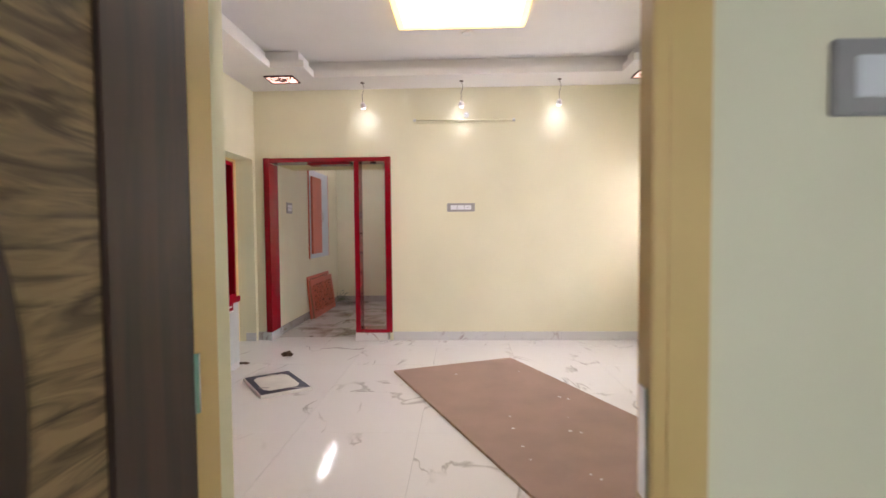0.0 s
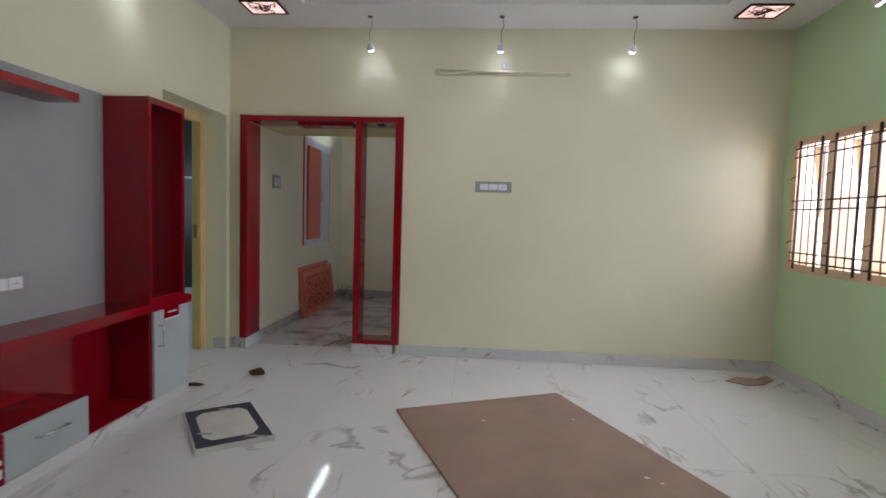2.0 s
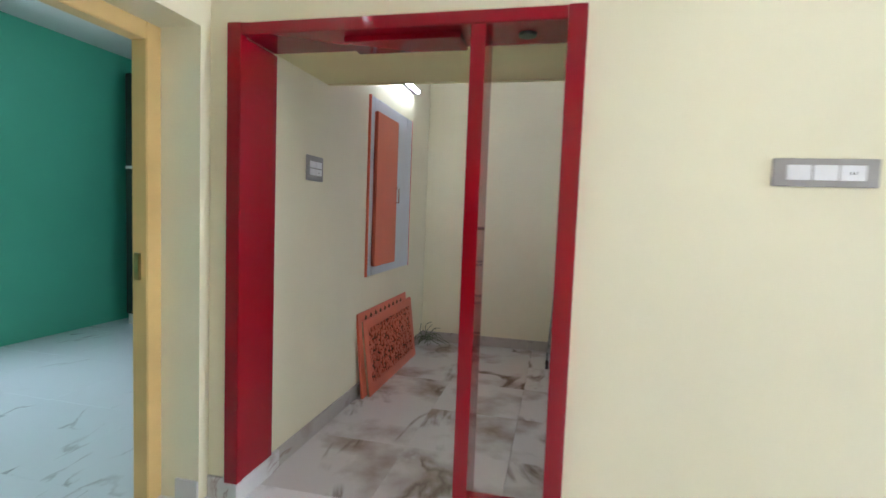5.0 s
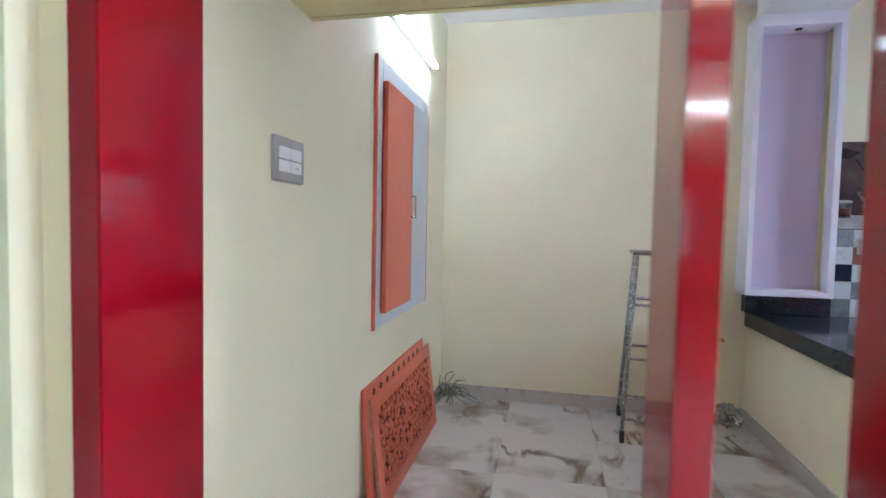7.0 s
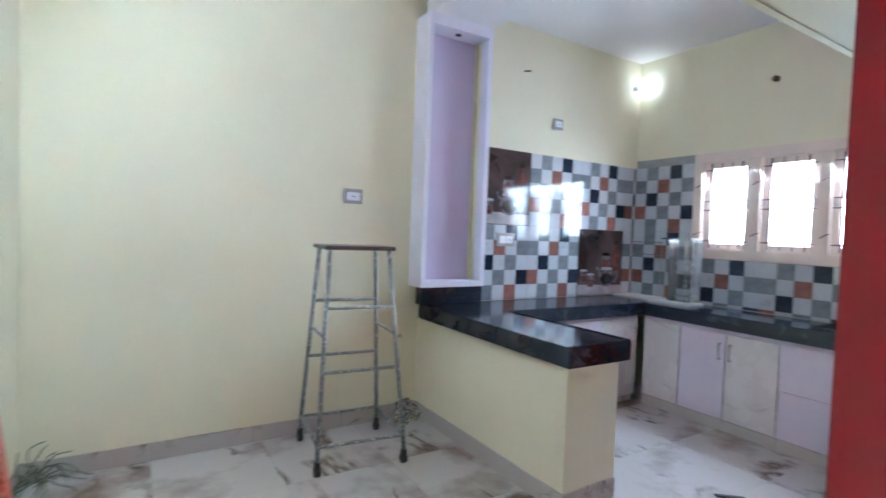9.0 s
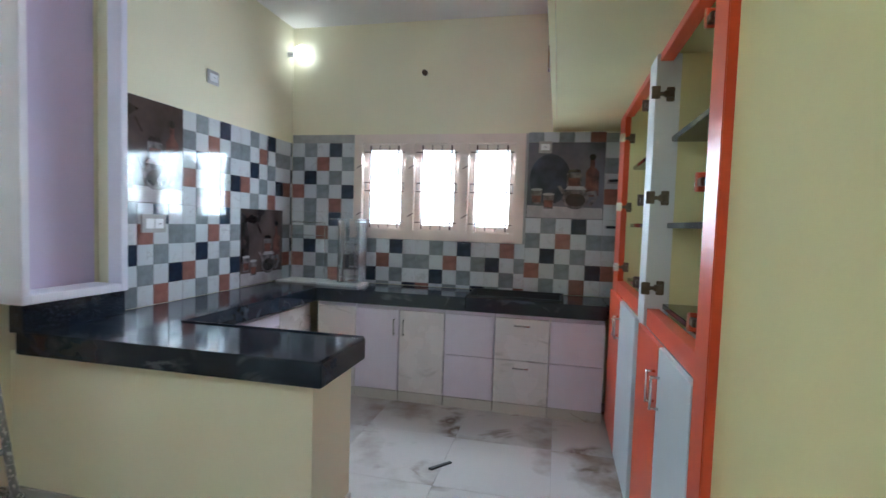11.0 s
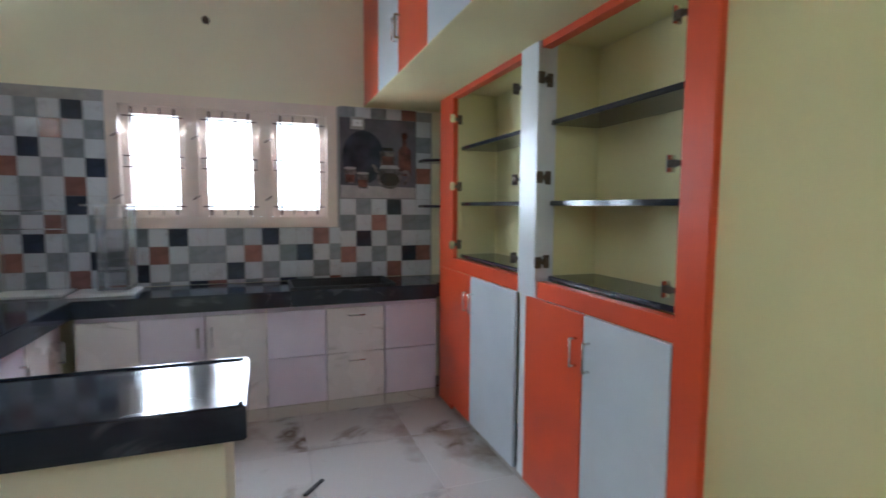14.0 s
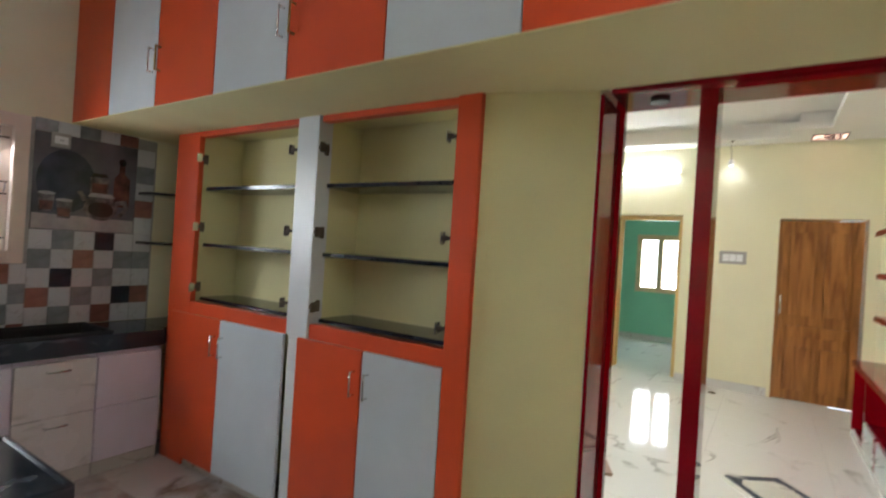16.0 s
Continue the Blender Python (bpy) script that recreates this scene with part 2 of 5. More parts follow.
PIC_DARK = material("dark brown printed tile", (0.030, 0.018, 0.016), 0.07, vary=0.4, scale=7)
PIC_MID = material("red brown printed tile", (0.15, 0.062, 0.050), 0.07, vary=0.4, scale=14)
PIC_GLASS = material("printed glassware", (0.19, 0.16, 0.165), 0.07, vary=0.4, scale=22)
PIC_LIGHT = material("pale printed tile", (0.46, 0.42, 0.43), 0.07, vary=0.15, scale=9)
CHROME = material("chrome", (0.75, 0.75, 0.76), 0.15, 1.0, vary=0.05)
STEEL = material("paint spattered steel tube", (0.30, 0.31, 0.30), 0.4, 0.8, vary=0.2, scale=12, bump=0.1, bump_scale=70, second=(0.62, 0.62, 0.58), amount=0.06)
BLACK = material("black plastic", (0.015, 0.015, 0.015), 0.45, vary=0.1, scale=20)
SINK = material("matt black quartz sink", (0.008, 0.009, 0.011), 0.55, vary=0.2, scale=30, bump=0.05, bump_scale=150)
BROWN_BAR = material("brown painted iron", (0.07, 0.02, 0.015), 0.4, 0.2, vary=0.1, scale=20)
SWITCH_GREY = material("grey switch plate", (0.36, 0.34, 0.33), 0.35, vary=0.05, scale=10)
SWITCH_WHITE = material("white switch rocker", (0.82, 0.82, 0.84), 0.3, vary=0.02, scale=10)
BOARD = material("brown plywood board", (0.31, 0.195, 0.155), 0.5, vary=0.09, scale=3.2, bump=0.06, bump_scale=90)
BOARD_EDGE = material("raw board edge", (0.42, 0.30, 0.20), 0.8, vary=0.15, scale=30)
CARTON = material("off white printed card", (0.66, 0.64, 0.58), 0.5, vary=0.06, scale=6, bump=0.1)
NAVY_PRINT = material("navy print", (0.035, 0.04, 0.075), 0.45, vary=0.2, scale=10)
# rag, scraps and pipe outlet; also the painted shade in the lattice boards' cuts
DARK_BROWN = material("rough dark brown", (0.10, 0.06, 0.035), 0.9, vary=0.3, scale=25, bump=0.5, bump_scale=60)
LEAF = material("grey green twine", (0.16, 0.19, 0.12), 0.8, vary=0.3, scale=30)
FOIL = clear("crumpled clear plastic", (0.93, 0.95, 0.96), 0.12)
ACRYLIC = clear("clear acrylic", (0.95, 0.97, 0.98), 0.05)
GLASS = clear("window glass", (1, 1, 1), 0.0)
PVC = material("white plastic", (0.74, 0.74, 0.73), 0.35, vary=0.03, scale=8)
BRASS = material("dull brass", (0.40, 0.28, 0.12), 0.3, 0.9, vary=0.1, scale=20)
SKYGLOW = glow("hazy white sky", (0.95, 0.98, 1.0), 3.0)
PANEL_GLOW = glow("cool ceiling light panel", (1.0, 0.97, 0.9), 5.3)
WARM_GLOW = glow("warm cove strip", (1.0, 0.72, 0.25), 3.0)
LATTICE_GLOW = glow("warm lattice lamp", (1.0, 0.66, 0.52), 2.6)
BULB_GLOW = glow("white led", (1.0, 1.0, 1.0), 20.0)
GLOBE_GLOW = glow("white globe lamp", (1.0, 0.98, 0.95), 3.5)
TUBE_GLOW = glow("white tube lamp", (0.95, 1.0, 0.98), 74.0)

# ---- building helpers ----


def boxes(*items, bevel=0.0):
    """One bmesh of axis-aligned blocks (x0, y0, z0, x1, y1, z1)."""
    bm = bmesh.new()
    for x0, y0, z0, x1, y1, z1 in items:
        m = Matrix.Translation(((x0 + x1) / 2, (y0 + y1) / 2, (z0 + z1) / 2)) @ Matrix.Diagonal((abs(x1 - x0), abs(y1 - y0), abs(z1 - z0), 1))
        bmesh.ops.create_cube(bm, size=1, matrix=m)
    if bevel:
        bmesh.ops.bevel(bm, geom=bm.edges[:], offset=bevel, segments=2, affect="EDGES", clamp_overlap=True)
    return bm


def rod(bm, a, b, r, sides=10, r2=None):
    a, b = Vector(a), Vector(b)
    d = b - a
    m = Matrix.Translation((a + b) / 2) @ d.to_track_quat("Z", "Y").to_matrix().to_4x4()
    bmesh.ops.create_cone(bm, cap_ends=True, segments=sides, radius1=r, radius2=r if r2 is None else r2, depth=d.length, matrix=m)
    return bm


def rods(*items, sides=10):
    bm = bmesh.new()
    for a, b, r in items:
        rod(bm, a, b, r, sides)
    return bm


def prism(points, axis, lo, hi):
    """An extruded outline: points in the plane across the axis."""
    bm = bmesh.new()
    place = {"x": lambda u, v, w: (w, u, v), "y": lambda u, v, w: (u, w, v), "z": lambda u, v, w: (u, v, w)}[axis]
    low = [bm.verts.new(place(u, v, lo)) for u, v in points]
    top = [bm.verts.new(place(u, v, hi)) for u, v in points]
    bm.faces.new(low)
    bm.faces.new(top)
    for i in range(len(points)):
        j = (i + 1) % len(points)
        bm.faces.new((low[i], low[j], top[j], top[i]))
    bmesh.ops.recalc_face_normals(bm, faces=bm.faces[:])
    return bm


def turned(profile, centre, sides=20):
    """A lathed body round z: profile rows of (radius, height)."""
    bm = bmesh.new()
    rings = []
    for r, z in profile:
        rings.append([bm.verts.new((centre[0] + r * math.cos(2 * math.pi * i / sides), centre[1] + r * math.sin(2 * math.pi * i / sides), centre[2] + z)) for i in range(sides)])
    for a, b in zip(rings, rings[1:]):
        for i in range(sides):
            bm.faces.new((a[i], a[(i + 1) % sides], b[(i + 1) % sides], b[i]))
    bm.faces.new(rings[0][::-1])
    bm.faces.new(rings[-1])
    return bm


def mesh_of(name, bm, mat, smooth=False):
    me = bpy.data.meshes.new(name)
    bm.to_mesh(me)
    bm.free()
    me.materials.append(mat)
    if smooth:
        for p in me.polygons:
            p.use_smooth = True
    return me


def thing(name, origin, label, category, group="", kind=""):
    """The Empty of a thing, at its base."""
    ob = new(name)
    ob.location = origin
    ob.empty_display_size = 0.1
    return tagged(ob, label, category, group, kind)


def single(name, bm, mat, label, category, group="", kind="", smooth=False):
    """A thing that is one mesh, with its origin at its base."""
    me = mesh_of(name, bm, mat, smooth)
    xs = np.empty(len(me.vertices) * 3)
    me.vertices.foreach_get("co", xs)
    xs = xs.reshape(-1, 3)
    o = Vector(((xs[:, 0].min() + xs[:, 0].max()) / 2, (xs[:, 1].min() + xs[:, 1].max()) / 2, xs[:, 2].min()))
    me.transform(Matrix.Translation(-o))
    ob = new(name, me)
    ob.location = o
    return tagged(ob, label, category, group, kind)


def part(name, bm, mat, parent, label="", smooth=False):
    """One mesh under a thing or part, built in world coordinates."""
    ob = new(name, mesh_of(name, bm, mat, smooth))
    ob.parent = parent
    ob.matrix_parent_inverse = (Matrix.Translation(parent.location)).inverted() if parent.parent is None else Matrix.Identity(4)
    return tagged(ob, label) if label else ob


def setting(name, bm, mat, label, category):
    ob = new(name, mesh_of(name, bm, mat))
    return tagged(ob, label, category, kind="structure")


def wall_blocks(across, lo, hi, u0, u1, z0, z1, holes):
    """Blocks of a wall of thickness lo..hi across 'x' or 'y', running u0..u1, with holes (u0, u1, z0, z1) right through it."""
    us = sorted({u0, u1, *[v for h in holes for v in h[:2]]})
    zs = sorted({z0, z1, *[v for h in holes for v in h[2:]]})
    bm = bmesh.new()
    grid = {}

    def vert(u, w, z):
        key = (round(u, 4), round(w, 4), round(z, 4))
        if key not in grid:
            grid[key] = bm.verts.new((w, u, z) if across == "x" else (u, w, z))
        return grid[key]
    cells = set()
    for i in range(len(us) - 1):
        for j in range(len(zs) - 1):
            cu, cz = (us[i] + us[i + 1]) / 2, (zs[j] + zs[j + 1]) / 2
            if not any(h[0] < cu < h[1] and h[2] < cz < h[3] for h in holes):
                cells.add((i, j))
    for i, j in cells:
        a, b, c, d = us[i], us[i + 1], zs[j], zs[j + 1]
        for w in (lo, hi):
            bm.faces.new((vert(a, w, c), vert(b, w, c), vert(b, w, d), vert(a, w, d)))
        for (di, dj), (p, q) in {(-1, 0): ((a, c), (a, d)), (1, 0): ((b, c), (b, d)), (0, -1): ((a, c), (b, c)), (0, 1): ((a, d), (b, d))}.items():
            if (i + di, j + dj) not in cells:
                bm.faces.new((vert(p[0], lo, p[1]), vert(q[0], lo, q[1]), vert(q[0], hi, q[1]), vert(p[0], hi, p[1])))
    bmesh.ops.recalc_face_normals(bm, faces=bm.faces[:])
    return bm

# ---- setting: hall ----
HX0, HX1, HY0, HY1 = -2.24, 2.64, 1.40, 6.13      # hall, inside faces
KX0, KX1, KY0, KY1 = -2.08, 2.45, 6.372, 9.30      # dining and kitchen, inside faces
SOFFIT, TRAY, KCEIL = 2.92, 3.10, 3.0
BY0, BY1, BX0, BX1 = -1.75, 1.06, -1.7, 1.9       # bedroom
WX0, WX1, WY0, WY1 = -5.6, -2.52, 4.4, 9.2        # west room

# shared wall between hall and dining/kitchen: solid pier by the left, wide opening, pier, thin back of the crockery unit
setting("wall_north", wall_blocks("y", HY1, KY0, -2.52, -0.241, 0, 3.2, [(-2.10, -0.672, -1, 2.13)]), CREAM, "cream painted wall with a wide opening to the dining room", "wall")
setting("wall_north_thin", wall_blocks("y", HY1, 6.19, -0.241, 2.87, 0, 3.2, []), CREAM, "plain cream painted hall wall", "wall")
setting("wall_east", wall_blocks("x", HX1, 2.87, 0.9, 6.13, 0, 3.2, [(4.34, 6.01, 0.91, 1.99)]), GREEN, "pale green painted wall with a barred window", "wall")
setting("wall_west", wall_blocks("x", WX1 + 0.02, HX0, 1.08, HY1, 0, 3.2, [(5.15, 6.065, -1, 2.125)]), CREAM, "cream painted wall with a doorway to the next room", "wall")
setting("wall_south", wall_blocks("y", 1.16, HY0, HX0, 2.64, 0, 3.2, [(-0.325, 0.615, -1, 2.08), (-2.12, -1.34, -1, 2.05)]), CREAM, "cream painted wall with a bedroom doorway and the main door", "wall")
setting("wall_south_inner", wall_blocks("y", BY1, 1.158, HX0, 2.64, 0, 3.2, [(-0.325, 0.538, -1, 2.08), (-2.12, -1.34, -1, 2.05)]), CREAM, "cream painted rebate round the bedroom door frame", "wall")

bm = boxes((HX0 - 0.2, HY0 - 0.2, TRAY, HX1 + 0.2, HY1, TRAY + 0.1))
setting("ceiling", bm, WHITE_PAINT, "white painted hall ceiling", "ceiling")


def tray_outline(grow):
    """The stepped outline of the ceiling tray, a corner block cut from each corner."""
    x0, x1, y0, y1, c = -1.72 - grow, 2.20 + grow, 1.70 - grow, 5.64 + grow, 0.34
    return [(x0, y0 + c), (x0 + c, y0 + c), (x0 + c, y0), (x1 - c, y0), (x1 - c, y0 + c), (x1, y0 + c),
            (x1, y1 - c), (x1 - c, y1 - c), (x1 - c, y1), (x0 + c, y1), (x0 + c, y1 - c), (x0, y1 - c)]


def ring(outer, inner, z0, z1):
    """A flat band between a rectangle and the stepped outline, by blocks."""
    (ox0, oy0, ox1, oy1), p = outer, inner
    x0, x1 = p[0][0], p[5][0]
    y0, y1 = p[2][1], p[8][1]
    c = p[1][0] - p[0][0]
    return boxes((ox0, oy0, z0, ox1, y0, z1), (ox0, y1, z0, ox1, oy1, z1), (ox0, y0, z0, x0, y1, z1), (x1, y0, z0, ox1, y1, z1),
                 (x0, y0, z0, x0 + c, y0 + c, z1), (x1 - c, y0, z0, x1, y0 + c, z1), (x0, y1 - c, z0, x0 + c, y1, z1), (x1 - c, y1 - c, z0, x1, y1, z1))


setting("ceiling_soffit", ring((HX0, HY0, HX1, HY1), tray_outline(0.0), SOFFIT, SOFFIT + 0.07), WHITE_PAINT, "white dropped ceiling border with stepped corners", "ceiling")
setting("ceiling_step", ring((HX0, HY0, HX1, HY1), tray_outline(0.07), SOFFIT + 0.074, TRAY), WHITE_PAINT, "white upper step of the ceiling tray", "ceiling")

# ---- setting: dining and kitchen ----
setting("wall_dining_west", wall_blocks("x", WX1 + 0.02, KX0, KY0, 9.5, 0, 3.2, []), CREAM, "cream painted dining wall", "wall")
setting("wall_dining_north", wall_blocks("y", KY1, 9.5, KX0, 0.64, 0, 3.2, []), CREAM, "cream painted dining end wall", "wall")
setting("wall_kitchen_north", wall_blocks("y", 9.20, 9.5, 0.64, 2.68, 0, 3.2, []), CREAM, "cream painted kitchen wall above a tiled dado", "wall")
setting("wall_kitchen_east", wall_blocks("x", KX1, 2.68, 6.19, 9.2, 0, 3.2, [(7.17, 8.61, 1.215, 2.085)]), CREAM, "cream painted kitchen wall with a window", "wall")
setting("wall_pier", prism([(-0.2435, KY0), (-0.2435, 6.508), (-0.285, 6.498), (-0.668, KY0 + 0.004), (-0.668, KY0)], "z", 0, 2.098), CREAM_CAST, "cream painted pier beside the crockery unit, yellow cast in its colour", "wall")
setting("ceiling_kitchen", boxes((KX0 - 0.2, 6.19, KCEIL, 2.68, 9.5, KCEIL + 0.1)), WHITE_PAINT, "white painted kitchen ceiling", "ceiling")
setting("ceiling_beam", boxes((0.12, 6.97, 2.86, 0.64, 9.2, KCEIL), bevel=0.006), WHITE_PAINT, "white beam over the kitchen counter", "beam")

# ---- setting: bedroom and west room ----
setting("wall_bedroom_south", wall_blocks("y", BY0 - 0.2, BY0, BX0, BX1, 0, 3.2, [(-0.35, 0.86, 0.9, 1.98)]), MINT, "mint painted bedroom wall with a window", "wall")
setting("wall_bedroom_east", wall_blocks("x", BX1, BX1 + 0.2, BY0 - 0.2, BY1, 0, 3.2, []), MINT, "mint painted bedroom wall", "wall")
setting("wall_bedroom_west", wall_blocks("x", BX0 - 0.2, BX0, BY0 - 0.2, BY1, 0, 3.2, []), MINT, "mint painted bedroom wall", "wall")
setting("ceiling_bedroom", boxes((BX0 - 0.2, BY0 - 0.2, 3.0, BX1 + 0.2, BY1, 3.1)), WHITE_PAINT, "white bedroom ceiling", "ceiling")
setting("wall_west_room_north", wall_blocks("y", WY1, WY1 + 0.2, WX0, WX1, 0, 3.2, []), TEAL, "teal painted wall", "wall")
setting("wall_west_room_south", wall_blocks("y", WY0 - 0.2, WY0, WX0, WX1, 0, 3.2, []), TEAL, "teal painted wall", "wall")
# unseen wall; its window opening is added to let fill light in
setting("wall_west_room_west", wall_blocks("x", WX0 - 0.2, WX0, WY0 - 0.2, WY1 + 0.2, 0, 3.2, [(5.9, 7.2, 0.9, 2.0)]), TEAL, "teal painted wall with an added window, out of view", "wall")
setting("ceiling_west_room", boxes((WX0 - 0.2, WY0 - 0.2, 3.0, WX1, WY1 + 0.2, 3.1)), WHITE_PAINT, "white ceiling", "ceiling")
setting("ground", boxes((-400, -400, -0.42, 400, 400, -0.4)), GROUT, "bare grey ground outside", "ground")

for nm, x0, y0, x1, y1 in (("floor", -2.5, BY1, 2.87, 6.28), ("floor_kitchen", -2.3, 6.28, 2.68, 9.5), ("floor_bedroom", BX0 - 0.2, BY0 - 0.2, BX1 + 0.2, BY1), ("floor_west_room", WX0 - 0.2, WY0 - 0.2, -2.5, WY1 + 0.2)):
    setting(nm, boxes((x0, y0, -0.4, x1, y1, -0.012)), GROUT, {"floor": "white veined polished tile hall floor", "floor_kitchen": "brown veined tile kitchen floor", "floor_bedroom": "white tiled bedroom floor", "floor_west_room": "cool white tiled floor"}[nm], "floor")


def skirting(name, runs, mat, label):
    """Skirting tiles along walls: runs (axis, fixed, from, to, side)."""
    base = thing(name, (0, 0, 0), label, "skirting", kind="structure")
    for axis, w, a, b, side in runs:
        n = max(1, round(abs(b - a) / 0.62))
        step = (b - a) / n
        for i in range(n):
            lo, hi = sorted((a + i * step, a + (i + 1) * step))
            lo, hi = lo + 0.001, hi - 0.001
            d0, d1 = sorted((w, w + side * 0.012))
            blk = (lo, d0, 0, hi, d1, 0.1) if axis == "x" else (d0, lo, 0, d1, hi, 0.1)
            part("skirting_tile", boxes(blk, bevel=0.0015), mat, base)
    return base


skirting("baseboard", [("x", HY1, -0.63, HX1, -1), ("y", HX1, HY0, HY1 - 0.012, -1), ("x", HY0, -1.3, -0.33, 1), ("x", HY0, 0.62, HX1, 1), ("x", HY1, -2.24, -2.115, -1), ("y", HX0, 5.0, 5.13, 1), ("x", 6.065, -2.36, -2.24, -1)], SKIRT, "grey marble skirting round the hall")
skirting("baseboard_kitchen", [("x", KY1, KX0, 0.18, -1), ("y", KX0, 6.45, KY1 - 0.012, 1)], SKIRT_K, "beige marble skirting round the dining room")
skirting("baseboard_bedroom", [("x", BY0, BX0, BX1, 1), ("y", BX1, BY0, BY1, -1)], SKIRT, "grey skirting in the bedroom")


# ---- openings: windows, door frames ----
def window(name, wall_x, outward, y0, y1, z0, z1, lights, frame_mat, bar_mat, label, border=0.05, deep=0.2, bars=4, bar_r=0.006, along="y", sash=0.0, fore=0.3, run=0.0):
    """A barred window in its opening: frame, mullions, shutters' edges, iron bars, panes, stays. 'along' is the way the wall runs."""
    w = thing(name, (wall_x, (y0 + y1) / 2, z0) if along == "y" else ((y0 + y1) / 2, wall_x, z0), label, "window", kind="structure")

    def blk(a, b, c, d, e, f):
        lo, hi = sorted((wall_x + outward * a, wall_x + outward * b))
        return (lo, c, e, hi, d, f) if along == "y" else (c, lo, e, d, hi, f)

    def pt(a, y, z):
        return (wall_x + outward * a, y, z) if along == "y" else (y, wall_x + outward * a, z)
    part("window_frame", boxes(blk(-0.015, deep * 0.7, y0 - 0.0, y0 + border, z0, z1), blk(-0.015, deep * 0.7, y1 - border, y1, z0, z1),
                               blk(-0.014, deep * 0.7, y0 + border, y1 - border, z0, z0 + border), blk(-0.014, deep * 0.7, y0 + border, y1 - border, z1 - border, z1), bevel=0.004), frame_mat, w)
    part("window_sill", boxes(blk(deep * 0.7, deep + 0.05, y0 - 0.03, y1 + 0.03, z0 - 0.04, z0), bevel=0.004), frame_mat, w)
    step = (y1 - y0 - border) / lights
    for i in range(1, lights):
        c = y0 + border / 2 + i * step
        part("mullion", boxes(blk(-0.006, deep * 0.7, c - border / 2, c + border / 2, z0 + border, z1 - border), bevel=0.004), frame_mat, w)
    for i in range(lights):
        a, b = y0 + border + i * step, y0 + i * step + step
        z_a, z_b = z0 + border, z1 - border
        g = fore
        if sash:
            # an inner sash frame set back in each light; the bars are fixed on its room side and run past its inner edge
            g = 0.04
            q0, q1 = 0.03, 0.075
            part("sash", boxes(blk(q0, q1, a, a + sash, z_a, z_b), blk(q0, q1, b - sash, b, z_a, z_b), blk(q0, q1, a + sash, b - sash, z_a, z_a + sash), blk(q0, q1, a + sash, b - sash, z_b - sash, z_b), bevel=0.004), frame_mat, w)
            for y in (a + sash * 0.45, b - sash * 0.45):
                part("hook", rods((pt(q0, y, (z_a + z_b) / 2 - 0.02), pt(q0 - 0.012, y, (z_a + z_b) / 2), 0.0045), (pt(q0 - 0.012, y, (z_a + z_b) / 2), pt(q0 - 0.012, y, (z_a + z_b) / 2 + 0.03), 0.0045), sides=6), SWITCH_GREY, w)
        grille = part("grille", rods(*[(pt(deep * g, a + sash * 0.3 - run * 0.4, z), pt(deep * g, b - sash * 0.3 + run * 0.4, z), bar_r) for z in ((z_a + 0.02, z_a + 0.09) if run else (z_a + 0.07,)) + ((z_a + z_b) / 2 - 0.035, (z_a + z_b) / 2 + 0.035) + ((z_b - 0.09, z_b - 0.02) if run else (z_b - 0.07,))], sides=6), bar_mat, w)
        for k in range(bars):
            y = a + sash + (b - a - 2 * sash) * (k + (0.5 if not sash else 0.25 + 0.5 * k / (bars - 1))) / bars
            thick = bar_r * (1.6 if k in (0, bars - 1) else 0.8)
            more = run if k in (0, bars - 1) else 0.0
            part("bar", rods((pt(deep * g, y, z_a + sash * 0.3 - more), pt(deep * g, y, z_b - sash * 0.3 + more), thick), sides=6), bar_mat, grille)
        part("pane", boxes(blk(deep * 0.62, deep * 0.64, a, b, z_a, z_b)), GLASS, w).visible_shadow = False
        for z in (z_a + 0.2 * (z_b - z_a), z_b - 0.25 * (z_b - z_a)):
            part("stay", rods((pt(0.0, b, z), pt(-0.03, b + 0.012, z - 0.01), 0.004), (pt(-0.03, b + 0.012, z - 0.01), pt(-0.035, b + 0.04, z - 0.03), 0.004), sides=6), BROWN_BAR, w)
    return w


window("window_1", HX1, 1, 4.34, 6.01, 0.91, 1.99, 4, PEACH, BROWN_BAR, "four-light peach window with dark brown iron bars", border=0.065, bar_r=0.0065, deep=0.30, fore=-0.066, run=0.04)
window("window_2", KX1, 1, 7.17, 8.61, 1.215, 2.085, 3, PINKISH, BROWN_BAR, "three-light cream kitchen window with slim bars", border=0.075, bar_r=0.0042, sash=0.05)
window("window_3", BY0, -1, -0.35, 0.86, 0.9, 1.98, 3, PEACH, BROWN_BAR, "three-light cream bedroom window", border=0.09, along="x", bar_r=0.004)
# this last window is added, never in view, to go with the west room's fill
window("window_added", WX0, -1, 5.9, 7.2, 0.9, 2.0, 3, PEACH, BROWN_BAR, "added cream painted window with bars, out of view", border=0.07, bar_r=0.004)
for nm, b in (("backdrop", (5.6, -2, -0.4, 5.62, 14, 7)), ("backdrop_south", (-5, -5.0, -0.4, 5, -4.98, 7)), ("backdrop_west", (-9.02, 2, -0.4, -9.0, 12, 7))):
    setting(nm, boxes(b), SKYGLOW, "bright hazy sky outside the window", "backdrop")

d = thing("door_frame_1", (0.12, 1.1, 0), "ochre painted bedroom door frame with a steel strike", "door frame", kind="structure")
part("jamb", boxes((0.475, 1.045, 0, 0.537, 1.16, 2.08), (0.455, 1.045, 0, 0.475, 1.10, 2.06), bevel=0.003), OCHRE, d)
part("jamb", boxes((-0.324, 1.138, 0, -0.262, 1.222, 2.08), bevel=0.003), OCHRE, d)
